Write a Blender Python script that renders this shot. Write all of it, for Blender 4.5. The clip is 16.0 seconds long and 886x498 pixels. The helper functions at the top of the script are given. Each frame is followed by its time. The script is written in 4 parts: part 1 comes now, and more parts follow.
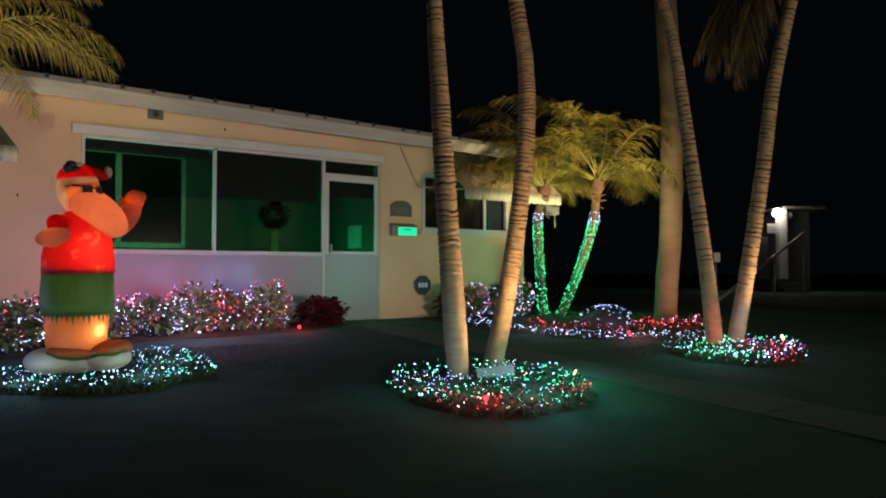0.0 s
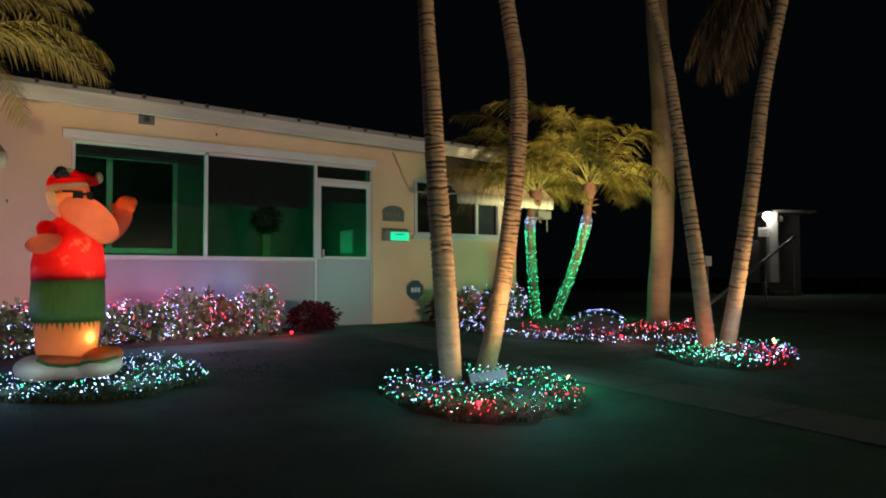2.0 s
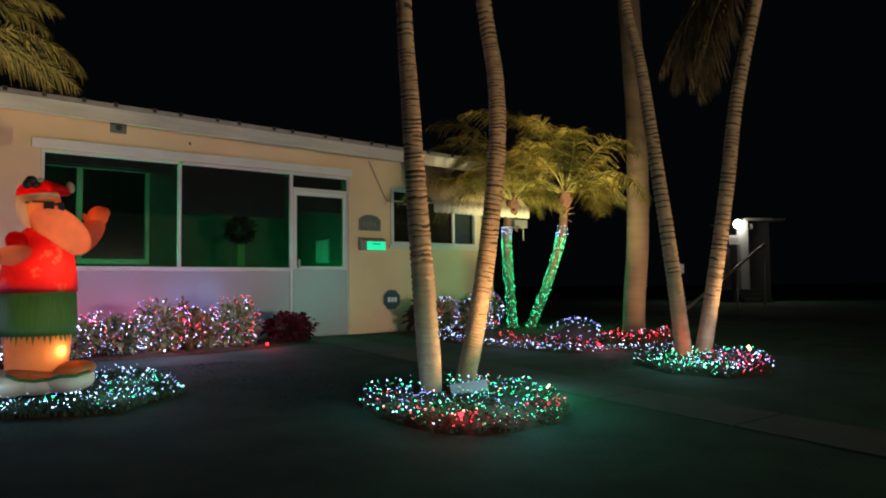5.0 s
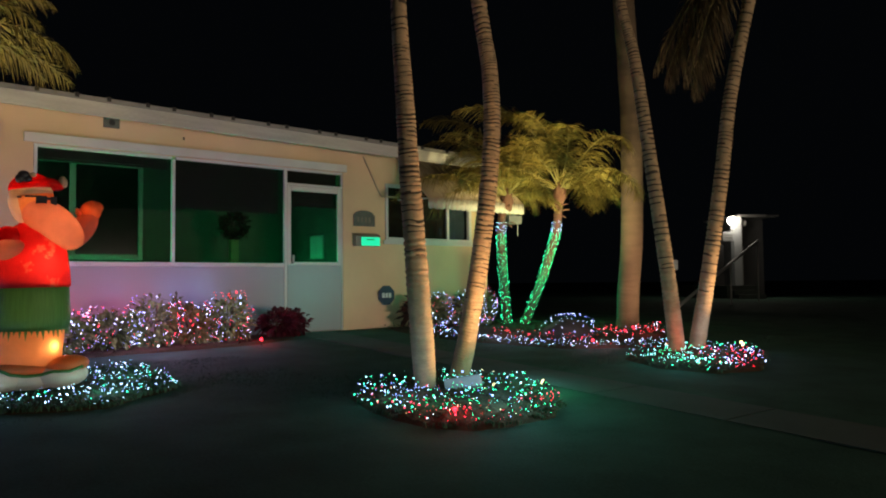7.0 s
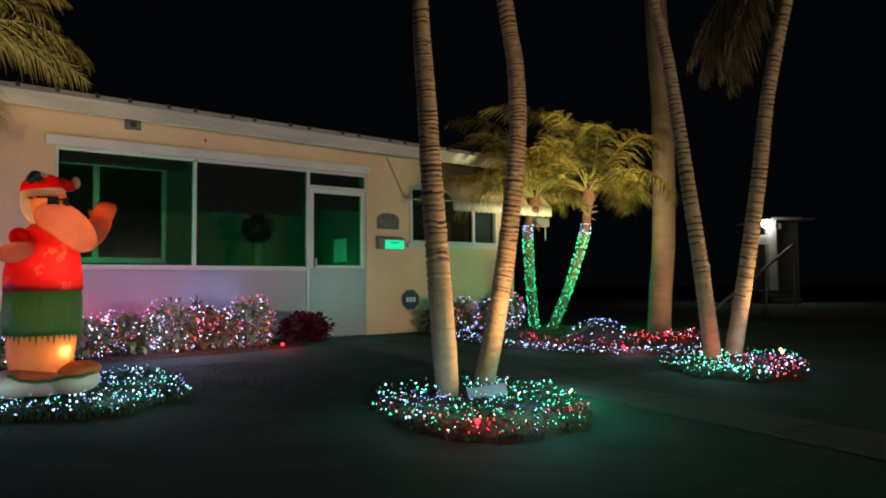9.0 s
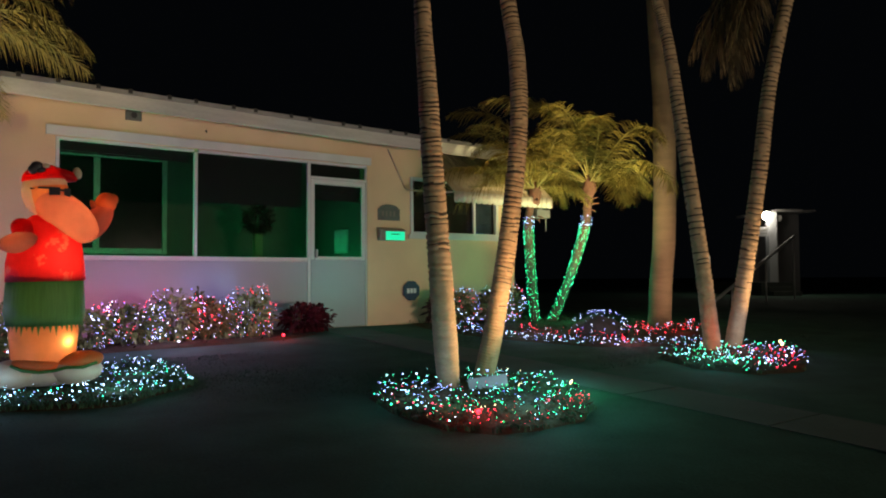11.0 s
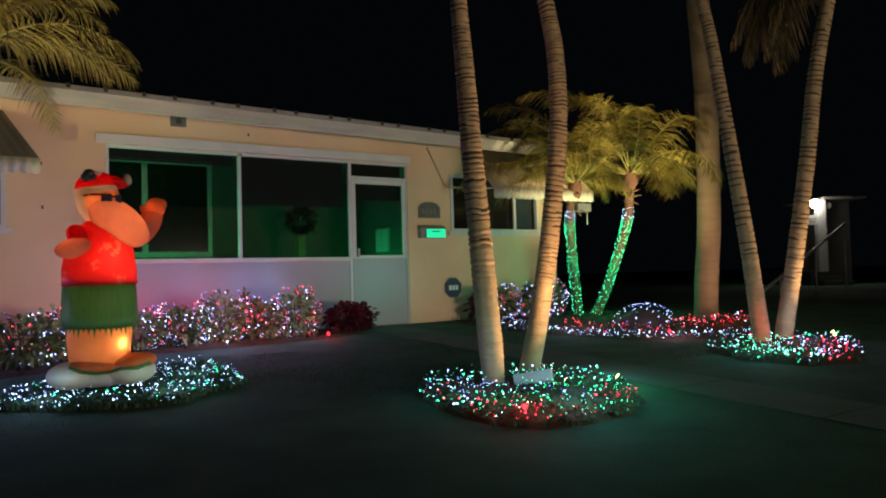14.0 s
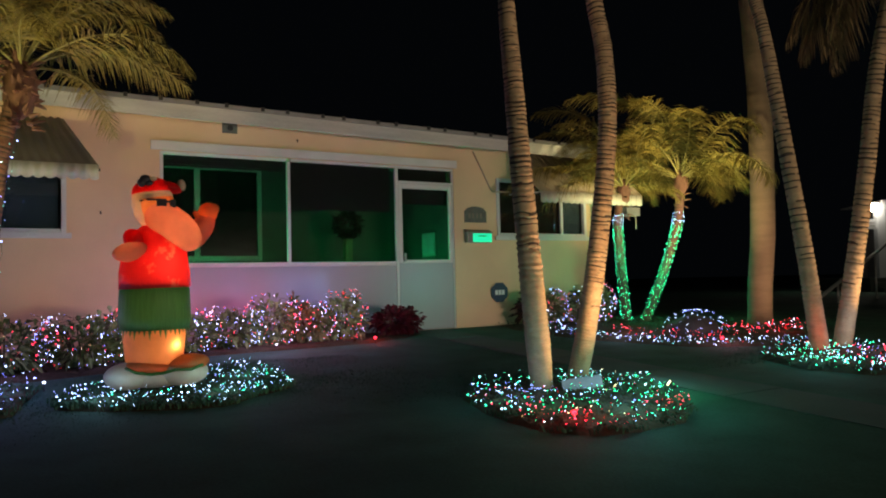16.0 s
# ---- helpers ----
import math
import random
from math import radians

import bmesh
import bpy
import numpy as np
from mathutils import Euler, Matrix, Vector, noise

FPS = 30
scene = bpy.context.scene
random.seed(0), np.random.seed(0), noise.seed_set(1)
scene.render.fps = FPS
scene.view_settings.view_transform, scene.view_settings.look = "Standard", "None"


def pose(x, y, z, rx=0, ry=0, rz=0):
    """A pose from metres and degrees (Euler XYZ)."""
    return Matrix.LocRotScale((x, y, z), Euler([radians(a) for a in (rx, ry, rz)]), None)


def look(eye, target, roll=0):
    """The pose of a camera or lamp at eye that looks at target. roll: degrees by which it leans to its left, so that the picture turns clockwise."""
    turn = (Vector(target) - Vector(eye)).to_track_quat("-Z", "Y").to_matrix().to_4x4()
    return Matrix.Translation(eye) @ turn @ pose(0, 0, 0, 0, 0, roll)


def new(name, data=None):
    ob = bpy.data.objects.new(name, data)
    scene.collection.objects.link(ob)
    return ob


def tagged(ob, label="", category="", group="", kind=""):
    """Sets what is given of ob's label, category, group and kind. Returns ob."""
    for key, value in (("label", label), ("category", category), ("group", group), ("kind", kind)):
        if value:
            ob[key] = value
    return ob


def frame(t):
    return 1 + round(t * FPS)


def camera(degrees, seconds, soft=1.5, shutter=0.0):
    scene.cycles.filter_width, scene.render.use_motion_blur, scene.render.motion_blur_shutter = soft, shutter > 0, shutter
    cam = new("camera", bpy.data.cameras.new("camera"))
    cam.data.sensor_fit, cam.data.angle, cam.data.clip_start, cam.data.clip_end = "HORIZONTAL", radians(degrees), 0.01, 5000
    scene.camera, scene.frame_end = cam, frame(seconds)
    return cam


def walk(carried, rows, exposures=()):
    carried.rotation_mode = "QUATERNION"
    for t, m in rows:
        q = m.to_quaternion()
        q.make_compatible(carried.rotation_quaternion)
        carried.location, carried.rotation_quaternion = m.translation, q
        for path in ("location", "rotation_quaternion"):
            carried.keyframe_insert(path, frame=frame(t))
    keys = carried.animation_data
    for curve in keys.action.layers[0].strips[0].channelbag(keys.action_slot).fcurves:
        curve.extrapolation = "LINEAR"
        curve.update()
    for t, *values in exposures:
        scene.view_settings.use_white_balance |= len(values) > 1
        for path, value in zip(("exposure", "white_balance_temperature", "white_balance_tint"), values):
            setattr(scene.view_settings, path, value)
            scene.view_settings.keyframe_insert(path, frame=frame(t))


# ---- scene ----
cam = camera(62.6, 16.0, soft=2.0)
PATH = [
    (0, (1.585, 1.688, 0.761), (2.738, 3.32, 0.828), -0.1),
    (0.5, (1.594, 1.693, 0.765), (2.764, 3.313, 0.837), -0.3),
    (1, (1.587, 1.696, 0.759), (2.76, 3.314, 0.83), -0.4),
    (1.5, (1.59, 1.696, 0.756), (2.761, 3.316, 0.83), -0.4),
    (2, (1.587, 1.692, 0.766), (2.757, 3.312, 0.845), -0.3),
    (2.5, (1.613, 1.711, 0.767), (2.788, 3.327, 0.868), -0.2),
    (3, (1.631, 1.777, 0.749), (2.817, 3.382, 0.875), -0.1),
    (3.5, (1.623, 1.794, 0.738), (2.808, 3.402, 0.83), -0.5),
    (4, (1.574, 1.742, 0.772), (2.781, 3.335, 0.858), -0.6),
    (4.5, (1.57, 1.741, 0.775), (2.79, 3.323, 0.878), -0.7),
    (7, (1.572, 1.738, 0.768), (2.811, 3.306, 0.86), -0.6),
    (7.5, (1.713, 1.824, 0.754), (2.939, 3.402, 0.845), -0.4),
    (8, (1.783, 1.892, 0.764), (2.992, 3.484, 0.857), -0.3),
    (8.5, (1.762, 1.917, 0.769), (2.954, 3.52, 0.869), -0.4),
    (9, (1.745, 1.905, 0.766), (2.923, 3.518, 0.87), -0.5),
    (11.3, (1.735, 1.9, 0.763), (2.914, 3.513, 0.84), -0.4),
    (11.5, (1.744, 1.893, 0.756), (2.939, 3.496, 0.836), -0.3),
    (12, (1.758, 1.873, 0.76), (2.983, 3.452, 0.843), -0.4),
    (12.5, (1.751, 1.878, 0.756), (2.982, 3.451, 0.841), -0.6),
    (13, (1.742, 1.884, 0.754), (2.944, 3.48, 0.835), -0.9),
    (13.5, (1.711, 1.888, 0.765), (2.859, 3.524, 0.84), -1.3),
    (14, (1.714, 1.9, 0.761), (2.802, 3.577, 0.835), -1.6),
    (14.5, (1.7, 1.905, 0.762), (2.737, 3.613, 0.84), -1.7),
    (15, (1.682, 1.892, 0.772), (2.689, 3.618, 0.854), -1.6),
    (15.5, (1.693, 1.908, 0.764), (2.683, 3.644, 0.853), -1.5),
    (16, (1.705, 1.918, 0.755), (2.687, 3.658, 0.846), -1.4),
]
walk(cam, [(t, look(eye, target, roll)) for t, eye, target, roll in PATH])

# ---------- light ----------
world = bpy.data.worlds.new("night")
scene.world = world
world.use_nodes = True
wn = world.node_tree
bg = wn.nodes["Background"]
sky = wn.nodes.new("ShaderNodeTexSky")
sky.sky_type, sky.sun_disc = "NISHITA", False
sky.sun_elevation, sky.sun_rotation = radians(-9), radians(200)
mixw = wn.nodes.new("ShaderNodeMix")
mixw.data_type = "RGBA"
mixw.inputs[0].default_value = 0.9
wn.links.new(sky.outputs[0], mixw.inputs[6])
mixw.inputs[7].default_value = (0.10, 0.13, 0.17, 1)
wn.links.new(mixw.outputs[2], bg.inputs[0])
bg.inputs[1].default_value = 0.011


def lamp(name, kind, power, colour, m, size=0.1, angle=None, blend=0.6):
    d = bpy.data.lights.new(name, kind)
    d.energy, d.color = power, colour
    if kind == "AREA":
        d.size = size
    else:
        d.shadow_soft_size = size
    if angle:
        d.spot_size, d.spot_blend = radians(angle), blend
    ob = new(name, d)
    ob.matrix_world = m
    return ob


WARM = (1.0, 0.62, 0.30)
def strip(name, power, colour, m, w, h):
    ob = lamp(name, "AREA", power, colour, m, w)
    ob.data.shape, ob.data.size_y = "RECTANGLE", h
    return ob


# unseen low fill strip behind the viewpoint, added to light the house front
strip("front_fill_strip", 520, (1.0, 0.82, 0.60), look((8.4, -5.0, 0.40), (4.6, 10.9, 1.6)), 2.6, 0.3)
lamp("garden_spot_a", "SPOT", 150, (1.0, 0.52, 0.23), look((5.62, 5.55, 0.06), (4.74, 6.1, 1.15)), 0.03, 105, 0.8)
lamp("garden_spot_b", "SPOT", 80, (1.0, 0.52, 0.23), look((5.42, 5.32, 0.05), (5.55, 6.2, 1.35)), 0.03, 88, 0.9)
lamp("garden_spot_c", "SPOT", 150, (1.0, 0.61, 0.29), look((9.2, 5.7, 0.08), (8.7, 6.4, 1.5)), 0.04, 80, 0.9)
lamp("garden_spot_r", "SPOT", 400, (1.0, 0.64, 0.37), look((9.42, 6.2, 0.12), (10.42, 8.45, 0.9)), 0.04, 42, 1.0)
lamp("garden_spot_g", "SPOT", 1400, (1.0, 0.81, 0.38), look((8.75, 7.15, 0.10), (9.8, 9.8, 2.85)), 0.05, 64, 1.0)
lamp("garden_spot_l", "SPOT", 300, (1.0, 0.86, 0.32), look((0.75, 7.3, 0.10), (1.9, 8.7, 2.8)), 0.05, 75, 0.9)
lamp("porch_green", "POINT", 84, (0.03, 1.0, 0.30), pose(3.3, 11.6, 0.6), 0.15)
lamp("porch_green_low", "POINT", 40, (0.03, 1.0, 0.30), pose(6.5, 11.6, 0.6), 0.15)
lamp("neighbour_lamp_light", "POINT", 24, (1.0, 0.86, 0.68), pose(25.60, 15.45, 2.87), 0.12)

# the light that the strings of small bulbs give off, gathered at points along them
TEAL, MINT, RUBY, ICE, VIOLET, PINK = (0.25, 0.9, 0.85), (0.04, 1.0, 0.45), (1.0, 0.03, 0.05), (0.62, 0.72, 1.0), (0.50, 0.38, 1.0), (1.0, 0.28, 0.55)
# teal points by door_1 and window_3 are added, off any string
for x, y, z, c, p in (
        (0.5, 10.3, 0.4, VIOLET, 2.0), (1.6, 10.2, 0.4, PINK, 1.8), (2.5, 10.3, 0.4, VIOLET, 2.2), (3.3, 10.45, 0.5, (1.0, 0.12, 0.28), 5.5), (4.05, 10.5, 0.5, (1.0, 0.16, 0.35), 4.0), (3.9, 10.74, 0.72, (0.3, 0.35, 1.0), 0.35), (4.5, 10.74, 0.74, (0.3, 0.35, 1.0), 0.45), (4.9, 10.72, 0.76, (0.3, 0.45, 1.0), 0.6), (4.85, 10.52, 0.5, VIOLET, 2.2), (6.5, 10.3, 0.75, (0.10, 0.95, 0.72), 3.2), (8.26, 7.3, 0.16, RUBY, 2.4), (5.2, 9.68, 0.18, RUBY, 3.2),
        (1.3, 8.5, 0.45, VIOLET, 15.0), (2.9, 9.1, 0.45, VIOLET, 14.0), (3.95, 9.35, 0.5, (0.85, 0.40, 0.85), 11.0), (4.35, 9.62, 0.45, RUBY, 4.0), (3.85, 9.55, 0.45, (0.45, 0.55, 1.0), 5.5), (4.9, 9.66, 0.5, (0.45, 0.62, 1.0), 6.0),
        (4.33, 5.12, 0.12, RUBY, 2.6), (4.5, 5.8, 0.14, (0.4, 0.45, 1.0), 1.6), (4.25, 5.75, 0.12, TEAL, 1.2), (4.42, 5.45, 0.12, MINT, 1.6), (4.75, 5.1, 0.2, TEAL, 8.5), (5.4, 5.5, 0.16, MINT, 5.0), (5.7, 5.9, 0.16, TEAL, 4.5), (5.0, 5.4, 0.12, (0.3, 0.5, 1.0), 2.0),
        (2.1, 7.2, 0.14, (0.4, 0.75, 1.0), 2.8), (2.85, 7.1, 0.14, (0.35, 0.85, 0.85), 3.0), (3.2, 7.75, 0.14, (0.30, 0.85, 0.75), 3.2), (1.5, 7.8, 0.3, (0.25, 0.45, 1.0), 5.0), (1.1, 9.4, 1.4, (0.2, 0.8, 0.75), 7.0),
        (7.65, 5.85, 0.2, TEAL, 6.0), (8.2, 6.1, 0.2, (1.0, 0.1, 0.12), 3.0), (8.75, 6.05, 0.22, ICE, 5.0),
        (7.75, 8.4, 0.22, ICE, 3.6), (8.3, 7.35, 0.2, ICE, 3.4), (8.25, 8.75, 0.2, RUBY, 2.4), (9.8, 7.75, 0.18, RUBY, 2.6), (8.5, 9.75, 0.35, VIOLET, 2.2),
        (9.62, 9.5, 0.85, MINT, 20.0), (9.3, 9.85, 1.25, MINT, 2.0), (10.2, 9.3, 1.3, MINT, 3.5), (9.95, 9.3, 0.4, MINT, 7.0)):
    lamp("string_glow", "POINT", p, c, pose(x, y, z), 0.08)



# ---------- materials ----------
def mat(name, base, rough=0.7, vary=0.25, scale=6.0, fine=80.0, bump=0.15, metal=0.0, emit=None, strength=0.0, island=0.0, objrand=0.0, coords="Object", stretch=None, spec=0.4):
    m = bpy.data.materials.new(name)
    m.use_nodes = True
    t = m.node_tree
    p = t.nodes["Principled BSDF"]
    p.inputs["Roughness"].default_value, p.inputs["Metallic"].default_value = rough, metal
    p.inputs["Specular IOR Level"].default_value = spec
    co = t.nodes.new("ShaderNodeTexCoord")
    mp = t.nodes.new("ShaderNodeMapping")
    t.links.new(co.outputs[coords], mp.inputs[0])
    if stretch:
        mp.inputs["Scale"].default_value = stretch
    n1, n2 = t.nodes.new("ShaderNodeTexNoise"), t.nodes.new("ShaderNodeTexNoise")
    n1.inputs["Scale"].default_value, n1.inputs["Detail"].default_value = scale, 6
    n2.inputs["Scale"].default_value, n2.inputs["Detail"].default_value = fine, 4
    for n in (n1, n2):
        t.links.new(mp.outputs[0], n.inputs["Vector"])
    add = t.nodes.new("ShaderNodeMath")
    add.operation = "MULTIPLY_ADD"
    add.inputs[1].default_value = 0.35
    t.links.new(n2.outputs[0], add.inputs[0])
    sc = t.nodes.new("ShaderNodeMath")
    sc.operation = "MULTIPLY"
    sc.inputs[1].default_value = 0.65
    t.links.new(n1.outputs[0], sc.inputs[0])
    t.links.new(sc.outputs[0], add.inputs[2])
    value = add.outputs[0]
    if island or objrand:
        src = t.nodes.new("ShaderNodeNewGeometry" if island else "ShaderNodeObjectInfo")
        k = t.nodes.new("ShaderNodeMath")
        k.operation = "MULTIPLY_ADD"
        k.inputs[1].default_value = island or objrand
        t.links.new(src.outputs["Random Per Island" if island else "Random"], k.inputs[0])
        t.links.new(value, k.inputs[2])
        off = t.nodes.new("ShaderNodeMath")
        off.operation = "SUBTRACT"
        off.inputs[1].default_value = (island or objrand) / 2
        t.links.new(k.outputs[0], off.inputs[0])
        value = off.outputs[0]
    ramp = t.nodes.new("ShaderNodeValToRGB")
    ramp.color_ramp.elements[0].position, ramp.color_ramp.elements[1].position = 0.25, 0.75
    lo, hi = [c * (1 - vary) for c in base], [min(1, c * (1 + vary)) for c in base]
    ramp.color_ramp.elements[0].color, ramp.color_ramp.elements[1].color = (*lo, 1), (*hi, 1)
    t.links.new(value, ramp.inputs[0])
    t.links.new(ramp.outputs[0], p.inputs["Base Color"])
    if bump:
        b = t.nodes.new("ShaderNodeBump")
        b.inputs["Strength"].default_value, b.inputs["Distance"].default_value = bump, 0.01
        t.links.new(add.outputs[0], b.inputs["Height"])
        t.links.new(b.outputs[0], p.inputs["Normal"])
    if emit:
        p.inputs["Emission Color"].default_value = (*emit, 1)
        p.inputs["Emission Strength"].default_value = strength
    return m


def pane_mat(name, tint, gloss):
    m = bpy.data.materials.new(name)
    m.use_nodes = True
    t = m.node_tree
    t.nodes.clear()
    out, mix = t.nodes.new("ShaderNodeOutputMaterial"), t.nodes.new("ShaderNodeMixShader")
    tr, gl = t.nodes.new("ShaderNodeBsdfTransparent"), t.nodes.new("ShaderNodeBsdfGlossy")
    tr.inputs[0].default_value = (*tint, 1)
    gl.inputs["Roughness"].default_value = 0.04
    mix.inputs[0].default_value = gloss
    t.links.new(tr.outputs[0], mix.inputs[1])
    t.links.new(gl.outputs[0], mix.inputs[2])
    t.links.new(mix.outputs[0], out.inputs[0])
    return m


def fabric(name, base, share=0.75, grain=(1, 1, 1), fleck=None):
    """Thin nylon that lets the light of the bulbs inside through."""
    m = bpy.data.materials.new(name)
    m.use_nodes = True
    t = m.node_tree
    p, out = t.nodes["Principled BSDF"], t.nodes["Material Output"]
    p.inputs["Roughness"].default_value = 0.5
    co, n = t.nodes.new("ShaderNodeTexCoord"), t.nodes.new("ShaderNodeTexNoise")
    n.inputs["Scale"].default_value, n.inputs["Detail"].default_value = 7, 4
    mp = t.nodes.new("ShaderNodeMapping")
    mp.inputs["Scale"].default_value = grain
    t.links.new(co.outputs["Object"], mp.inputs[0])
    t.links.new(mp.outputs[0], n.inputs["Vector"])
    r = t.nodes.new("ShaderNodeValToRGB")
    r.color_ramp.elements[0].position, r.color_ramp.elements[1].position = 0.3, 0.7
    r.color_ramp.elements[0].color = (*[c * 0.8 for c in base], 1)
    r.color_ramp.elements[1].color = (*base, 1)
    if fleck:
        e = r.color_ramp.elements.new(0.60)
        e.color = (*base, 1)
        r.color_ramp.elements[2].position = 0.64
        r.color_ramp.elements[2].color = (*fleck, 1)
    t.links.new(n.outputs[0], r.inputs[0])
    tl, mx, bp = t.nodes.new("ShaderNodeBsdfTranslucent"), t.nodes.new("ShaderNodeMixShader"), t.nodes.new("ShaderNodeBump")
    bp.inputs["Strength"].default_value, bp.inputs["Distance"].default_value = 0.4, 0.02
    t.links.new(n.outputs[0], bp.inputs["Height"])
    t.links.new(bp.outputs[0], p.inputs["Normal"])
    t.links.new(r.outputs[0], p.inputs["Base Color"])
    t.links.new(r.outputs[0], tl.inputs[0])
    mx.inputs[0].default_value = share
    t.links.new(p.outputs[0], mx.inputs[1])
    t.links.new(tl.outputs[0], mx.inputs[2])
    t.links.new(mx.outputs[0], out.inputs[0])
    return m


def glow(name, colour, strength):
    m = bpy.data.materials.new(name)
    m.use_nodes = True
    p = m.node_tree.nodes["Principled BSDF"]
    p.inputs["Base Color"].default_value = (*colour, 1)
    p.inputs["Emission Color"].default_value = (*colour, 1)
    p.inputs["Emission Strength"].default_value = strength
    return m


M_STUCCO = mat("stucco", (0.68, 0.49, 0.31), 0.9, 0.2, 1.1, 110, 0.7)
M_WHITE = mat("white_panel", (0.32, 0.34, 0.36), 0.55, 0.06, 1.5, 60, 0.08)
M_FRAME = mat("white_frame", (0.55, 0.55, 0.54), 0.5, 0.1, 4, 60, 0.05)
M_FASCIA = mat("fascia_paint", (0.48, 0.48, 0.45), 0.7, 0.3, 3, 50, 0.2, stretch=(0.4, 1, 3))
M_ROOF = mat("roof_felt", (0.10, 0.10, 0.10), 0.95, 0.3, 3, 60, 0.4)
M_DARKIN = mat("room_paint", (0.30, 0.30, 0.28), 0.9, 0.15, 2, 40, 0.1)
# near-black colour holds the shade that this pale wall fades into
M_NBWALL = mat("neighbour_wall_shade", (0.07, 0.07, 0.075), 0.9, 0.2, 2, 40, 0.1)
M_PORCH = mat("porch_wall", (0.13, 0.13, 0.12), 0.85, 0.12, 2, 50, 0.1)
M_BLIND = mat("dark_blind", (0.045, 0.05, 0.045), 0.9, 0.3, 4, 60, 0.2, stretch=(0.5, 1, 20))
M_GRASS = mat("grass", (0.036, 0.075, 0.056), 0.95, 0.5, 2.2, 60, 0.6, spec=0.1)
M_BLADE = mat("grass_blade", (0.036, 0.075, 0.054), 0.9, 0.25, 1.5, 20, 0, island=0.5, spec=0.15)
M_COVER = mat("ground_cover_blade", (0.036, 0.09, 0.047), 0.7, 0.4, 1.5, 20, 0, island=0.5, spec=0.3)
M_WALKWAY = mat("concrete", (0.046, 0.054, 0.049), 0.95, 0.3, 2.5, 45, 0.35)
M_MULCH = mat("mulch", (0.05, 0.035, 0.022), 0.98, 0.5, 8, 50, 0.9, spec=0.1)
M_CHIP = mat("mulch_chip", (0.07, 0.045, 0.026), 0.95, 0.4, 8, 50, 0.2, island=0.5, spec=0.1)
M_TRUNK = mat("palm_bark", (0.27, 0.188, 0.112), 0.9, 0.4, 5, 45, 0.5, stretch=(1, 1, 3))
M_RING = mat("palm_leaf_scar", (0.05, 0.035, 0.025), 0.95, 0.35, 8, 60, 0.4)
M_BIGTRUNK = mat("royal_palm_bark", (0.11, 0.076, 0.05), 0.9, 0.3, 3, 40, 0.5, stretch=(1, 1, 4))
M_FIBRE = mat("palm_fibre", (0.13, 0.062, 0.042), 0.95, 0.4, 14, 70, 0.8)
M_FROND = mat("palm_leaflet", (0.20, 0.155, 0.03), 0.6, 0.3, 3, 30, 0.05, island=0.5)
M_DRYFROND = mat("dry_palm_leaflet", (0.085, 0.06, 0.025), 0.8, 0.35, 3, 30, 0.05, island=0.6)
M_RACHIS = mat("palm_rib", (0.24, 0.21, 0.07), 0.6, 0.2, 6, 40, 0.1)
M_CROTON = mat("croton_leaf", (0.15, 0.18, 0.06), 0.5, 0.4, 9, 40, 0.05, island=0.9)
M_STEM = mat("shrub_stem", (0.12, 0.09, 0.06), 0.9, 0.3, 9, 60, 0.3)
M_POINS = mat("red_leaf", (0.09, 0.008, 0.02), 0.6, 0.35, 9, 40, 0.05, island=0.7)
M_DARKLEAF = mat("dark_leaf", (0.06, 0.025, 0.02), 0.6, 0.35, 9, 40, 0.05, island=0.7)
M_AWN = mat("awning_metal", (0.17, 0.155, 0.13), 0.5, 0.18, 2, 40, 0.05, metal=0.1)
M_AWNT = mat("awning_tan_metal", (0.46, 0.38, 0.27), 0.55, 0.18, 2, 40, 0.05)
M_AWNW = mat("awning_white", (0.44, 0.42, 0.36), 0.5, 0.12, 5, 40, 0.05)
M_GREY = mat("grey_metal", (0.25, 0.25, 0.25), 0.5, 0.2, 8, 60, 0.1, metal=0.5)
M_BLACK = mat("black_plastic", (0.015, 0.015, 0.016), 0.45, 0.3, 8, 60, 0.05)
M_SIGNBLUE = mat("sign_blue", (0.02, 0.045, 0.09), 0.4, 0.15, 5, 60, 0.02)
M_SIGNWHITE = mat("sign_white", (0.62, 0.66, 0.7), 0.5, 0.05, 5, 60, 0)
M_PLAQUE = mat("plaque_bronze", (0.11, 0.12, 0.11), 0.55, 0.3, 10, 60, 0.3, metal=0.3)
M_MAIL = mat("mailbox_metal", (0.2, 0.2, 0.19), 0.4, 0.2, 8, 60, 0.05, metal=0.6)
# green light on the mailbox is put in as emission of its face
M_MAILEMIT = glow("mailbox_face_emission", (0.01, 0.80, 0.40), 0.8)
M_STONE = mat("pale_stone", (0.27, 0.28, 0.31), 0.8, 0.2, 12, 70, 0.4)
M_ROCK = mat("brown_rock", (0.06, 0.052, 0.05), 0.9, 0.35, 6, 50, 0.7)
M_WOOD = mat("brown_wood", (0.42, 0.26, 0.15), 0.7, 0.25, 4, 50, 0.2, stretch=(6, 6, 1))
M_BACKB = mat("blue_grey_backing", (0.22, 0.32, 0.36), 0.9, 0.15, 2, 60, 0.1, stretch=(8, 1, 0.3))
M_BACKW = mat("brown_backing", (0.13, 0.09, 0.06), 0.9, 0.15, 2, 60, 0.1, stretch=(8, 1, 0.3))
M_WIRE = mat("green_wire", (0.01, 0.03, 0.012), 0.6, 0.2, 8, 60, 0)
M_SPOTLENS = glow("spot_lens", (1.0, 0.66, 0.3), 8.0)
L_WHITE = glow("led_white", (0.50, 0.66, 1.0), 12.0)
L_WARM = glow("led_warm", (1.0, 0.72, 0.4), 8.0)
L_BLUE = glow("led_blue", (0.28, 0.36, 1.0), 14.0)
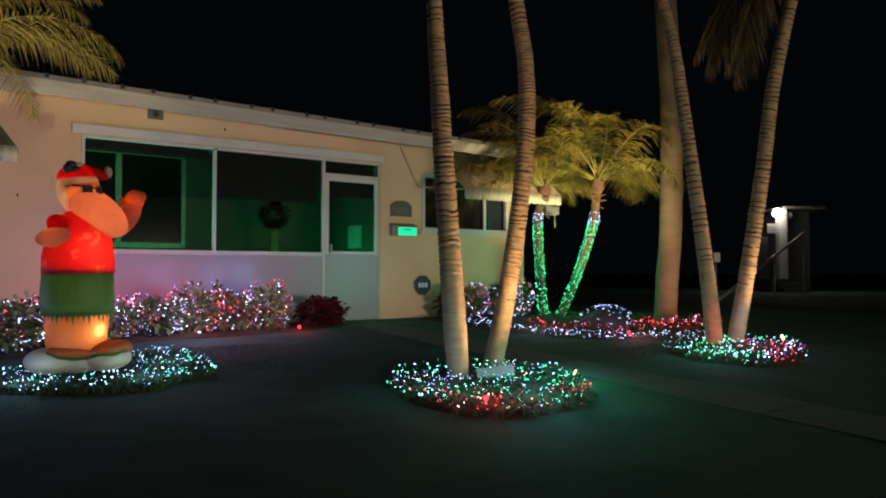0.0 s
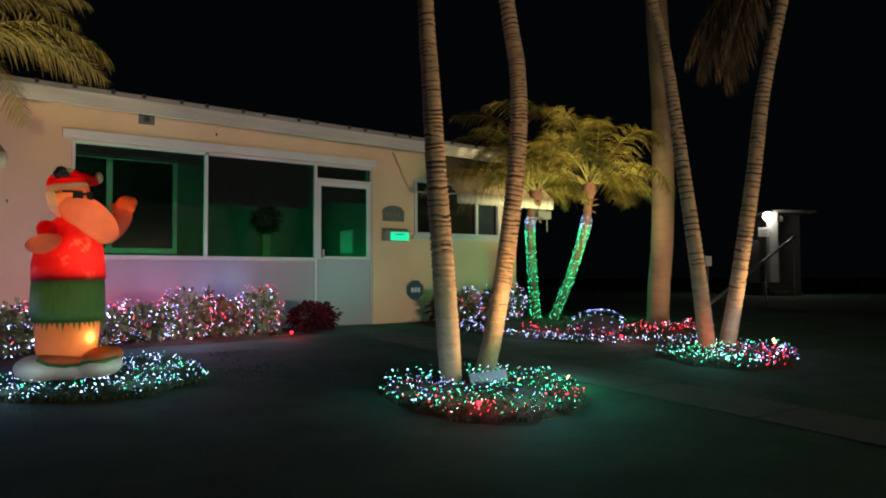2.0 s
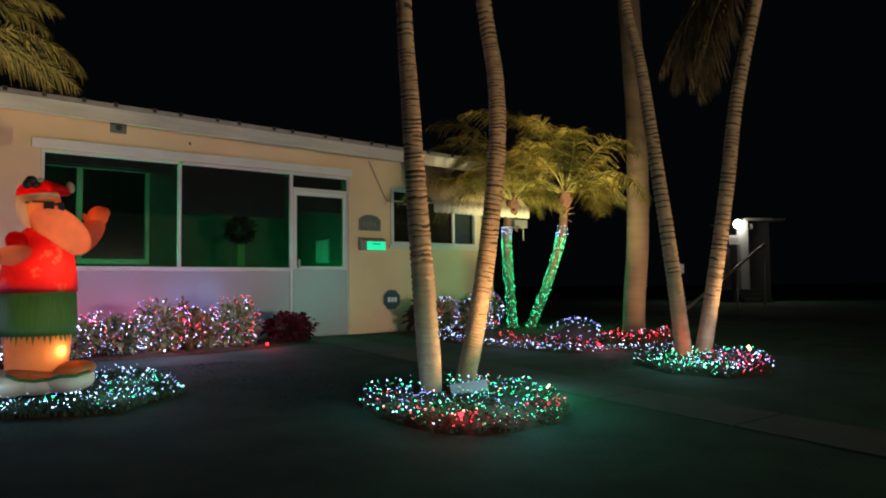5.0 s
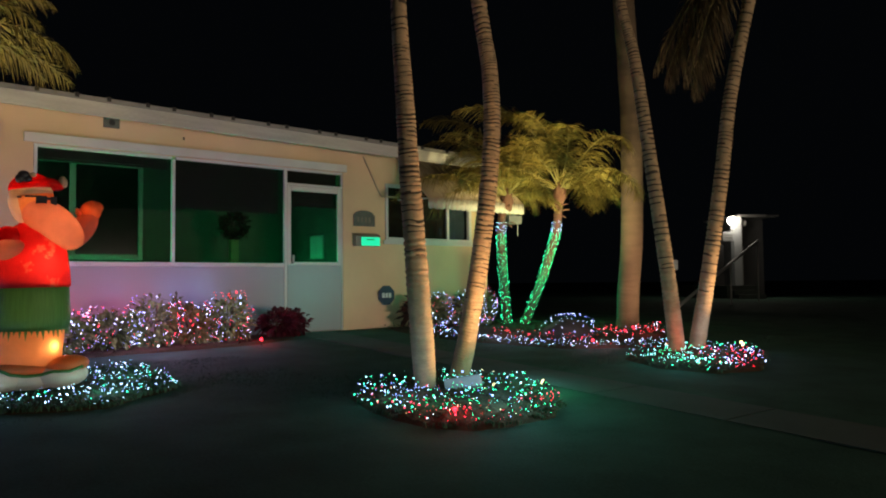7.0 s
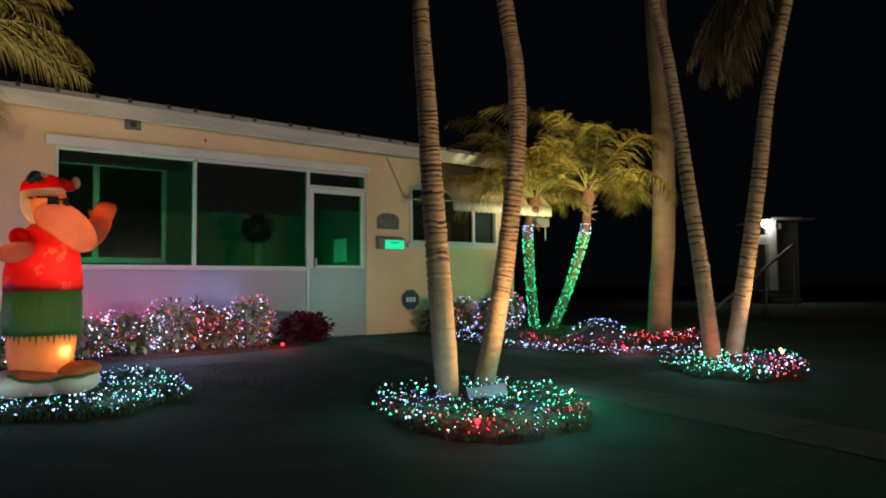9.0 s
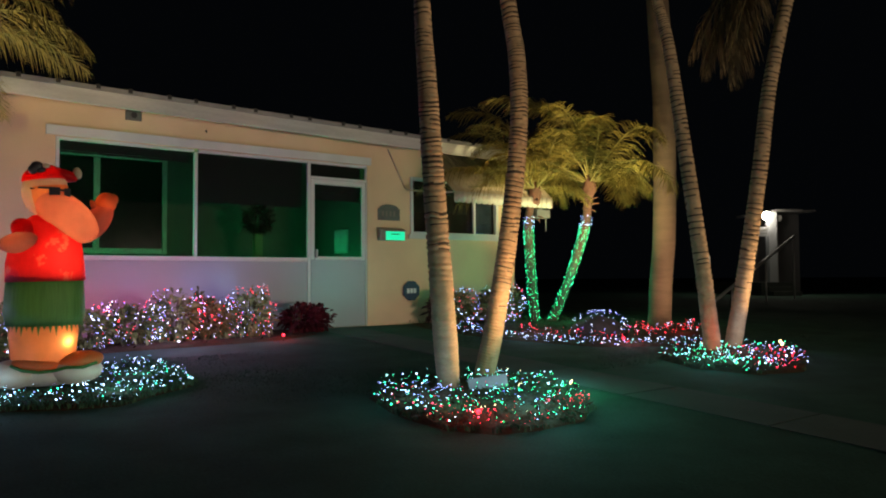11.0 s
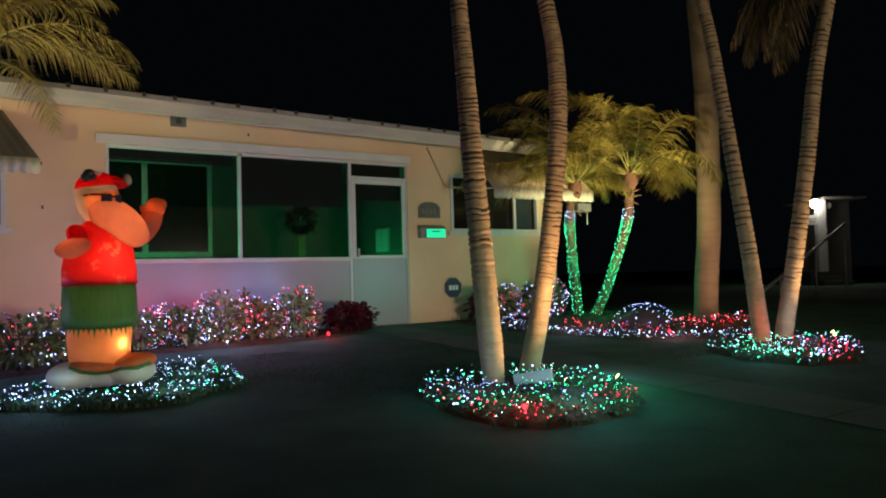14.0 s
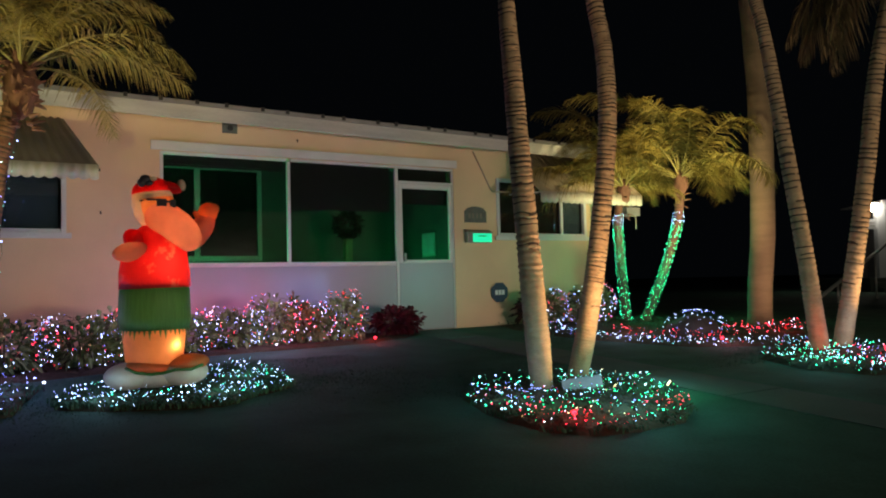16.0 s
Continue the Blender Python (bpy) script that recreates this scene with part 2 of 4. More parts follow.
L_RED = glow("led_red", (1.0, 0.03, 0.07), 12.0)
L_GREEN = glow("led_green", (0.03, 1.0, 0.40), 10.0)
L_COOL = glow("led_cool", (0.30, 0.90, 0.95), 10.5)
DIM = {"led_white": glow("led_white_dim", (0.40, 0.46, 1.0), 2.4), "led_warm": glow("led_warm_dim", (1.0, 0.6, 0.25), 1.2), "led_blue": glow("led_blue_dim", (0.25, 0.25, 1.0), 3.2),
       "led_red": glow("led_red_dim", (1.0, 0.01, 0.03), 2.8), "led_green": glow("led_green_dim", (0.01, 1.0, 0.30), 2.4), "led_cool": glow("led_cool_dim", (0.22, 0.85, 0.80), 2.4)}
L_LAMP = glow("lamp_globe", (1.0, 0.9, 0.74), 40.0)
GLASS = pane_mat("window_glass", (0.35, 0.37, 0.38), 0.05)
SCREEN = pane_mat("screen_mesh", (0.5, 0.5, 0.5), 0.012)
F_RED = fabric("red_nylon", (0.80, 0.02, 0.025), 0.75, (1, 1, 1), (0.80, 0.11, 0.08))
F_GREEN = fabric("green_nylon", (0.085, 0.25, 0.075), 0.65, (9, 9, 0.6))
F_SKIN = fabric("orange_nylon", (0.82, 0.32, 0.13))
F_BEARD = fabric("cream_nylon", (0.74, 0.28, 0.20))
F_WHITE = fabric("white_nylon", (0.74, 0.60, 0.47), 0.5)
F_DARK = fabric("dark_nylon", (0.02, 0.018, 0.03), 0.1)


# ---------- mesh helpers ----------
def box(bm, x0, x1, y0, y1, z0, z1, mi=0):
    vs = [bm.verts.new(p) for p in ((x0, y0, z0), (x1, y0, z0), (x1, y1, z0), (x0, y1, z0), (x0, y0, z1), (x1, y0, z1), (x1, y1, z1), (x0, y1, z1))]
    for f in ((3, 2, 1, 0), (4, 5, 6, 7), (0, 1, 5, 4), (1, 2, 6, 5), (2, 3, 7, 6), (3, 0, 4, 7)):
        bm.faces.new([vs[i] for i in f]).material_index = mi


def rbox(x0, x1, y0, y1, z0, z1, r=0.01):
    bm = bmesh.new()
    box(bm, x0, x1, y0, y1, z0, z1)
    bmesh.ops.bevel(bm, geom=bm.edges[:], offset=r, segments=2, affect="EDGES", profile=0.6)
    return bm


def plain(x0, x1, y0, y1, z0, z1):
    bm = bmesh.new()
    box(bm, x0, x1, y0, y1, z0, z1)
    return bm


def tube(bm, pts, radii, sides=10, mi=0, cap=True):
    pts = [Vector(p) for p in pts]
    rings = []
    for i, p in enumerate(pts):
        d = (pts[min(i + 1, len(pts) - 1)] - pts[max(i - 1, 0)]).normalized()
        u = d.cross(Vector((0.31, 0.95, 0.05)) if abs(d.y) < 0.9 else Vector((1, 0, 0))).normalized()
        w = d.cross(u)
        r = radii[i] if hasattr(radii, "__len__") else radii
        rings.append([bm.verts.new(p + (u * math.cos(a) + w * math.sin(a)) * r) for a in [2 * math.pi * k / sides for k in range(sides)]])
    for a, b in zip(rings, rings[1:]):
        for k in range(sides):
            f = bm.faces.new((a[k], a[(k + 1) % sides], b[(k + 1) % sides], b[k]))
            f.material_index, f.smooth = mi, True
    if cap:
        bm.faces.new(rings[0][::-1]).material_index = mi
        bm.faces.new(rings[-1]).material_index = mi
    return rings


def ball(bm, c, s, turn=(0, 0, 0), mi=0, seg=28):
    m = pose(*c, *turn) @ Matrix.Diagonal((*s, 1))
    out = bmesh.ops.create_uvsphere(bm, u_segments=seg, v_segments=seg // 2 + 2, radius=1, matrix=m)
    for f in {f for v in out["verts"] for f in v.link_faces}:
        f.material_index, f.smooth = mi, True


def mesh(name, bm, *mats):
    me = bpy.data.meshes.new(name)
    bmesh.ops.recalc_face_normals(bm, faces=bm.faces[:])
    bm.to_mesh(me)
    bm.free()
    for m in mats:
        me.materials.append(m)
    return me


def raw(name, verts, faces, *mats):
    me = bpy.data.meshes.new(name)
    me.from_pydata(verts, [], faces)
    for m in mats:
        me.materials.append(m)
    return me


def part(name, bm, material, parent, label=""):
    mats = material if isinstance(material, (list, tuple)) else [material]
    ob = new(name, mesh(name, bm, *mats))
    ob.parent = parent
    if label:
        tagged(ob, label=label)
    return ob


def thing(name, label, category, group="", kind="", at=None):
    ob = new(name)
    ob.empty_display_size = 0.1
    if at:
        ob.location = at
    return tagged(ob, label, category, group, kind)


def setting(name, bm, material, label):
    mats = material if isinstance(material, (list, tuple)) else [material]
    return tagged(new(name, mesh(name, bm, *mats)), label, "", "", "structure")


def gz(y):
    """Height of the lawn, which rises gently from the street to the house."""
    return min(0.1, max(-0.25, -0.05 + 0.0268 * (y - 5.3)))


rng = random.Random(7)

# ---------- ground ----------
bm = bmesh.new()
ys = [-300, -60, -20, -8, -4, -2.16] + [i * 0.5 - 2 for i in range(27)] + [14, 20, 40, 100, 300]
xs = [-300, -60, -20] + list(range(-8, 17)) + [20, 30, 60, 120, 300]
grid = [[bm.verts.new((x, y, gz(y) + (0.012 * noise.noise((x * 0.9, y * 0.9, 0)) if abs(y) < 11 and -9 < x < 17 else 0))) for x in xs] for y in ys]
for a, b in zip(grid, grid[1:]):
    for i in range(len(xs) - 1):
        bm.faces.new((a[i], a[i + 1], b[i + 1], b[i])).smooth = True
setting("ground", bm, M_GRASS, "dark night lawn rising gently to the house")

# concrete walk to the door, slabs with joints
walkway = tagged(new("pavement"), "narrow worn concrete walk leading to the porch door", "path", "", "structure")
for k in range(7):
    y1 = 10.75 - k * 1.1
    y0 = y1 - 1.085
    b2 = bmesh.new()
    cx0, cx1 = 6.40 - (10.75 - y0) * 0.072, 6.40 - (10.75 - y1) * 0.072
    vs = [b2.verts.new(p) for p in ((cx0 - 0.30, y0, gz(y0) + 0.007), (cx0 + 0.30, y0, gz(y0) + 0.007), (cx1 + 0.30, y1, gz(y1) + 0.007), (cx1 - 0.30, y1, gz(y1) + 0.007))]
    top = b2.faces.new(vs)
    ex = bmesh.ops.extrude_face_region(b2, geom=[top])
    bmesh.ops.translate(b2, verts=[v for v in ex["geom"] if isinstance(v, bmesh.types.BMVert)], vec=(0, 0, -0.08))
    part("slab", b2, M_WALKWAY, walkway)

# ---------- house ----------
FY, TH = 10.9, 0.2
bm = bmesh.new()
for x0, x1, z0, z1 in ((-6, 0.3, 0, 2.72), (0.3, 2.03, 0, 1.39), (0.3, 2.03, 2.3, 2.72), (2.03, 3.0, 0, 2.72), (3.0, 6.97, 0, 0.1), (3.0, 6.97, 2.38, 2.72), (6.97, 7.70, 0, 2.72), (7.70, 9.41, 0, 1.41), (7.70, 9.41, 2.28, 2.72), (9.41, 9.75, 0, 2.72)):
    box(bm, x0, x1, FY, FY + TH, z0, z1)
for v in bm.verts:
    if v.co.z > 2.7:
        v.co.z += (9.75 - v.co.x) * 0.0168
setting("wall_front", bm, M_STUCCO, "cream stucco house front with openings for porch and windows")
setting("wall_side", plain(9.55, 9.75, FY + TH, 20, 0, 2.72), M_STUCCO, "cream stucco side wall of the house")
setting("wall_west", plain(-6, -5.8, FY + TH, 20, 0, 2.85), M_STUCCO, "cream stucco end wall of the house")
setting("wall_back", plain(-5.8, 9.55, 19.8, 20, 0, 2.85), M_STUCCO, "rear wall of the house")
setting("wall_porch_back", plain(-5.8, 9.55, 13.1, 13.25, 0, 2.66), M_PORCH, "dark grey wall at the back of the screened porch")
setting("wall_porch_left", plain(2.75, 2.9, FY + TH, 13.1, 0, 2.66), M_PORCH, "dark grey end wall inside the porch")
setting("wall_porch_right", plain(7.07, 7.2, FY + TH, 13.1, 0, 2.66), M_PORCH, "dark grey end wall inside the porch")
setting("floor", plain(-5.8, 9.55, FY + TH, 19.8, 0.02, 0.1), M_WALKWAY, "grey concrete porch floor")
setting("ceiling", plain(-5.8, 9.55, FY + TH, 19.8, 2.66, 2.70), M_DARKIN, "dim painted porch ceiling")

roof = tagged(new("roof"), "low felt roof with a pale painted fascia", "roof", "", "structure")
roof.rotation_euler, roof.location = (0, 0.0168, 0), (0, 0, 0.03)
bm = bmesh.new()
prof = ((10.52, 2.86), (10.52, 2.90), (15.4, 3.25), (20.4, 2.90), (20.4, 2.86))
a, b = [[bm.verts.new((x, y, z)) for y, z in prof] for x in (-6.4, 10.05)]
for i in range(5):
    bm.faces.new((a[i], a[(i + 1) % 5], b[(i + 1) % 5], b[i]))
bm.faces.new(a), bm.faces.new(b[::-1])
part("roof_deck", bm, M_ROOF, roof)
fascia = part("fascia", plain(-6.4, 10.05, 10.48, 10.517, 2.71, 2.895), M_FASCIA, roof, "weathered pale grey fascia board")
part("soffit", plain(-6.38, 10.03, 10.52, 10.898, 2.80, 2.845), M_FASCIA, roof)
part("drip_edge", plain(-6.4, 10.05, 10.455, 10.478, 2.865, 2.915), M_GREY, roof, "thin dark metal drip edge")
clip_me = mesh("clip", plain(-0.022, 0.022, -0.02, 0.03, -0.02, 0.03), M_BLACK)
for i in range(42):
    c = new("roof_clip", clip_me)
    c.parent, c.location = fascia, (-5.6 + i * 0.37 + 0.06 * math.sin(i * 3), 10.46, 2.90)

# porch screen wall
porch = tagged(new("window_1"), "white framed porch screens over a white panelled kick wall", "porch screen", "", "structure")
part("kick_panel", rbox(3.003, 6.045, 10.915, 10.96, 0.10, 1.0, 0.004), M_WHITE, porch, "smooth white kick panel below the screens")
part("header_trim", rbox(2.90, 7.02, 10.868, 10.898, 2.384, 2.492, 0.006), M_FRAME, porch, "painted white header board")
part("window_sill", rbox(3.003, 6.045, 10.91, 10.97, 1.002, 1.055, 0.004), M_FRAME, porch)
for x0, x1, z0, z1 in ((3.004, 3.04, 1.057, 2.376), (4.53, 4.568, 1.057, 2.34), (6.048, 6.09, 0.102, 2.376), (6.945, 6.966, 0.102, 2.376)):
    part("window_frame", rbox(x0, x1, 10.905, 10.965, z0, z1, 0.005), M_FRAME, porch)
for x0, x1 in ((3.042, 4.523), (4.577, 6.046), (6.092, 6.943)):
    part("window_frame", rbox(x0, x1, 10.905, 10.965, 2.342, 2.376, 0.004), M_FRAME, porch)
for x0, x1, z0, z1 in ((3.042, 4.523, 1.057, 2.34), (4.577, 6.046, 1.057, 2.34), (6.092, 6.943, 2.17, 2.34)):
    o = part("pane", plain(x0, x1, 10.935, 10.938, z0, z1), SCREEN, porch, "dark insect screen")
    o.visible_shadow = False

door = tagged(new("door_1"), "closed white screen door with glass upper half", "door", "", "structure")
door_panel = part("door_panel", rbox(6.095, 6.94, 10.912, 10.945, 0.115, 1.03, 0.006), M_WHITE, door, "flat white lower panel")
for x0, x1, z0, z1 in ((6.094, 6.15, 1.032, 2.13), (6.885, 6.94, 1.032, 2.13), (6.152, 6.883, 2.065, 2.13), (6.152, 6.883, 1.032, 1.075)):
    part("door_frame", rbox(x0, x1, 10.908, 10.948, z0, z1, 0.005), M_FRAME, door)
part("threshold", plain(6.092, 6.943, 10.902, 10.955, 0.101, 0.1135), M_GREY, door, "grey metal threshold")
part("transom_bar", rbox(6.092, 6.943, 10.9, 10.965, 2.133, 2.168, 0.004), M_FRAME, door)
o = part("pane", plain(6.152, 6.883, 10.925, 10.929, 1.077, 2.063), SCREEN, door, "dark screen pane")
o.visible_shadow = False
bm = rbox(6.155, 6.185, 10.87, 10.907, 1.05, 1.17, 0.006)
part("door_handle", bm, M_GREY, door_panel, "small metal pull handle")

# porch inside: blinds, inner window, ball plant
for x0, x1, z0, n in ((4.6, 6.02, 1.74, 20), (3.06, 4.5, 2.22, 5), (6.12, 6.92, 1.86, 9)):
    bl = thing("roll_blind", "dark slatted roll-up blind behind the porch screen", "blind", "porch blinds")
    h = (2.37 - z0) / n
    sl = mesh("slat", rbox(x0, x1, 11.03, 11.042, 0.002, h - 0.002, 0.002), M_BLIND)
    for k in range(n):
        s = new("slat", sl)
        s.parent, s.location = bl, (0, 0, z0 + k * h)
inner = tagged(new("window_2"), "house window with white frame seen through the porch", "window", "", "structure")
for x0, x1, z0, z1 in ((3.79, 3.87, 1.23, 2.52), (4.73, 4.79, 1.15, 2.6), (2.92, 4.728, 2.522, 2.6), (2.92, 4.728, 1.15, 1.228)):
    part("window_frame", rbox(x0, x1, 13.04, 13.098, z0, z1, 0.006), M_FRAME, inner)
part("pane", plain(2.922, 4.728, 13.085, 13.097, 1.23, 2.52), mat("dark_glass", (0.012, 0.013, 0.014), 0.15, 0.2, 3, 20, 0), inner, "dark window glass")


def leaf_cloud(count, radii, size, seed, droop=0.2, hollow=0.55, floor=None):
    """Verts and faces of many bent leaves in an uneven ellipsoid."""
    r = random.Random(seed)
    verts, faces = [], []
    for _ in range(count):
        d = Vector((r.gauss(0, 1), r.gauss(0, 1), r.gauss(0, 1))).normalized()
        k = (hollow + (1 - hollow) * r.random()) * (0.8 + 0.35 * noise.noise(d * 2.2 + Vector((seed, 0, 0))))
        c = Vector((d.x * radii[0] * k, d.y * radii[1] * k, d.z * radii[2] * k + radii[2] * 0.95))
        if floor is not None and c.z < floor:
            c.z = floor + 0.05 * r.random()
        out = (d + Vector((r.uniform(-0.7, 0.7), r.uniform(-0.7, 0.7), r.uniform(-0.2, 0.9)))).normalized()
        side = out.cross(Vector((r.uniform(-0.5, 0.5), r.uniform(-0.5, 0.5), 1))).normalized()
        ln, wd = size * r.uniform(0.65, 1.25), size * r.uniform(0.16, 0.26)
        mid = c + out * ln * 0.5
        tip = c + out * ln + Vector((0, 0, -droop * ln))
        n = len(verts)
        verts += [c, mid + side * wd, tip, mid - side * wd]
        faces += [(n, n + 1, n + 2), (n, n + 2, n + 3)]
    return verts, faces


plant = thing("ball_plant", "dark round clipped plant on a brown wooden post", "plant", at=(5.9, 12.3, 0.1))
part("post", rbox(-0.06, 0.06, -0.05, 0.05, 0, 1.35, 0.01), M_WOOD, plant, "brown wooden post")
o = new("crown", raw("crown", *leaf_cloud(700, (0.27, 0.25, 0.25), 0.08, 5, hollow=0.6), M_DARKLEAF))
o.parent, o.location = plant, (0, 0, 1.32)


def house_window(name, x0, x1, z0, z1, mull, label, behind):
    w = tagged(new(name), label, "window", "", "structure")
    y0, y1 = 10.885, 10.95
    for a, b, c, d in ((x0, x0 + 0.05, z0, z1), (x1 - 0.05, x1, z0, z1), (x0 + 0.052, x1 - 0.052, z1 - 0.05, z1), (x0 + 0.052, x1 - 0.052, z0, z0 + 0.05)):
        part("window_frame", rbox(a, b, y0, y1, c, d, 0.005), M_FRAME, w)
    edges = [x0 + 0.052] + [m for m in mull] + [x1 - 0.052]
    for m in mull:
        part("window_frame", rbox(m - 0.022, m + 0.022, y0 + 0.01, y1, z0 + 0.052, z1 - 0.052, 0.004), M_FRAME, w)
    for a, b in zip(edges, edges[1:]):
        o = part("pane", plain(a + 0.024, b - 0.024, 10.925, 10.929, z0 + 0.052, z1 - 0.052), GLASS, w, "dark window glass")
        o.visible_shadow = False
    # pane sheen is put into the colour of sheets added behind the glass
    for a, b, m in zip(edges, edges[1:], behind):
        part("backing_sheet", plain(a + 0.026, b - 0.026, 10.975, 10.985, z0 + 0.054, z1 - 0.054), m, w, "sheet added behind the glass to give the pane its tone")
    part("window_sill", rbox(x0 - 0.05, x1 + 0.05, 10.86, 10.884, z0 - 0.055, z0 + 0.005, 0.005), M_FRAME, w)
    return w


house_window("window_3", 0.3, 2.03, 1.39, 2.3, [1.14], "dark house window in a pale frame under an awning", (M_BACKB, M_BACKB))
house_window("window_4", 7.702, 9.408, 1.412, 2.278, [8.92], "dark sliding house window in a pale frame under an awning", (M_BACKW, M_BACKB))


def awning(x0, x1, ztop, zfront, depth, label, inset=0.0, metal=None, tone="dull grey"):
    """Corrugated metal window awning with a scalloped valance."""
    aw = thing("window_awning", label, "awning", "window awnings")
    bm = bmesh.new()
    n = int((x1 - x0) / 0.0125)
    rows = []
    for i in range(n + 1):
        x = x0 + (x1 - x0) * i / n
        w = 0.008 * math.sin(i * 2 * math.pi / 8)
        rows.append([bm.verts.new((x + inset * (1 - 2 * i / n) * (1 - s), FY - 0.004 - depth * s, ztop + (zfront - ztop) * s + w)) for s in (0, 0.5, 1)])
    for a, b in zip(rows, rows[1:]):
        for k in range(2):
            bm.faces.new((a[k], a[k + 1], b[k + 1], b[k])).smooth = True
    ex = bmesh.ops.extrude_face_region(bm, geom=bm.faces[:])
    bmesh.ops.translate(bm, verts=[v for v in ex["geom"] if isinstance(v, bmesh.types.BMVert)], vec=(0, 0, 0.006))
    part("canopy", bm, metal or M_AWN, aw, tone + " corrugated metal canopy")
    bm = bmesh.new()
    rows = []
    yv = FY - depth - 0.012
    for i in range(n + 1):
        x = x0 + (x1 - x0) * i / n
        w = 0.008 * math.sin(i * 2 * math.pi / 8)
        low = zfront - 0.13 - 0.022 * abs(math.sin(i * math.pi / 8))
        rows.append([bm.verts.new((x, yv + w, z)) for z in (zfront + 0.01, low)])
    for a, b in zip(rows, rows[1:]):
        bm.faces.new((a[0], a[1], b[1], b[0])).smooth = True
    ex = bmesh.ops.extrude_face_region(bm, geom=bm.faces[:])
    bmesh.ops.translate(bm, verts=[v for v in ex["geom"] if isinstance(v, bmesh.types.BMVert)], vec=(0, -0.004, 0))
    part("valance", bm, M_AWNW, aw, "cream corrugated valance with scalloped edge")
    for x in (x0 + 0.03, x1 - 0.03):
        bm = bmesh.new()
        tube(bm, [(x, FY - 0.002, zfront + 0.05), (x, FY - depth, zfront + 0.0)], 0.009, 8)
        part("support_arm", bm, M_FRAME, aw)
        bm = bmesh.new()
        tube(bm, [(x + (inset if x < (x0 + x1) / 2 else -inset), FY - 0.002, ztop - 0.02), (x, FY - depth, zfront - 0.01)], 0.008, 8)
        part("side_rail", bm, M_FRAME, aw)
    return aw


awning(0.0, 2.30, 2.66, 2.04, 0.75, "grey corrugated awning with cream valance over a window", 0.3)
awning(7.91, 9.84, 2.69, 1.99, 0.8, "tan corrugated awning with cream valance over a sliding window", 0.0, M_AWNT, "dull tan")

conduit = thing("wall_conduit", "thin painted pipe bent across the stucco beside a window", "pipe")
bm = bmesh.new()
tube(bm, [(7.31, 10.887, 2.65), (7.60, 10.887, 2.11), (7.64, 10.887, 2.075), (7.92, 10.872, 2.075)], 0.012, 8)
part("pipe", bm, M_AWNT, conduit)
hung = thing("hanging_box", "grey metal box hung below the awning end", "box")
hung_body = part("body", rbox(9.58, 9.86, 10.16, 10.30, 1.70, 1.83, 0.012), M_GREY, hung)
part("hanger", plain(9.70, 9.74, 10.2, 10.22, 1.828, 2.08), M_GREY, hung)
bm = bmesh.new()
tube(bm, [(9.82, 10.22, 1.70), (9.822, 10.22, 1.50)], 0.005, 6)
part("pull_chain", bm, M_FRAME, hung_body)

# pale panels added in place of the bluish glint in the door pane
glint = thing("glint_panel", "small pale framed panels added for a bluish glint in the door pane", "picture")
glint_border = part("glint_frame", rbox(7.045, 7.068, 11.62, 12.05, 1.16, 1.52, 0.006), M_FRAME, glint)
for y0, y1 in ((11.65, 11.82), (11.85, 12.02)):
    part("panel", plain(7.038, 7.043, y0, y1, 1.19, 1.49), M_SIGNWHITE, glint_border, "pale bluish panel")

# things on the wall
v = thing("wall_vent", "small square grey vent with a round hole", "vent")
vent_frame = part("vent_frame", rbox(3.72, 3.90, 10.875, 10.898, 2.64, 2.76, 0.006), M_PLAQUE, v)
bm = bmesh.new()
tube(bm, [(3.81, 10.874, 2.70), (3.81, 10.86, 2.70)], 0.035, 16)
part("vent_pipe", bm, M_BLACK, vent_frame)

pl = thing("house_plaque", "dark bronze arched house plaque with pale bars", "plaque")
bm = bmesh.new()
pts = [(7.14, 1.61), (7.51, 1.61), (7.51, 1.78)] + [(7.325 + 0.165 * math.cos(a), 1.78 + 0.065 * math.sin(a)) for a in [math.pi * k / 10 for k in range(11)]] + [(7.14, 1.78)]
f = bm.faces.new([bm.verts.new((x, 10.885, z)) for x, z in pts])
ex = bmesh.ops.extrude_face_region(bm, geom=[f])
bmesh.ops.translate(bm, verts=[q for q in ex["geom"] if isinstance(q, bmesh.types.BMVert)], vec=(0, 0.013, 0))
plate = part("plate", bm, M_PLAQUE, pl)
for k in range(4):
    part("bar", plain(7.20 + k * 0.065, 7.235 + k * 0.065, 10.88, 10.884, 1.67, 1.745), M_AWN, plate)

mb = thing("wall_mailbox", "metal wall mailbox with green light put into its face", "mailbox")
mb_body = part("body", rbox(7.13, 7.54, 10.80, 10.897, 1.315, 1.47, 0.008), M_MAIL, mb)
mb_front = part("front", rbox(7.215, 7.535, 10.79, 10.798, 1.32, 1.445, 0.003), M_MAILEMIT, mb_body, "metal front with green light put in as emission")
part("slot", rbox(7.30, 7.44, 10.783, 10.789, 1.40, 1.415, 0.002), M_BLACK, mb_front, "dark letter slot")
bm = bmesh.new()
vs = [bm.verts.new(p) for p in ((7.12, 10.897, 1.50), (7.55, 10.897, 1.50), (7.55, 10.785, 1.455), (7.12, 10.785, 1.455))]
f = bm.faces.new(vs)
ex = bmesh.ops.extrude_face_region(bm, geom=[f])
bmesh.ops.translate(bm, verts=[q for q in ex["geom"] if isinstance(q, bmesh.types.BMVert)], vec=(0, 0, 0.008))
part("lid", bm, M_MAIL, mb, "sloping metal lid")

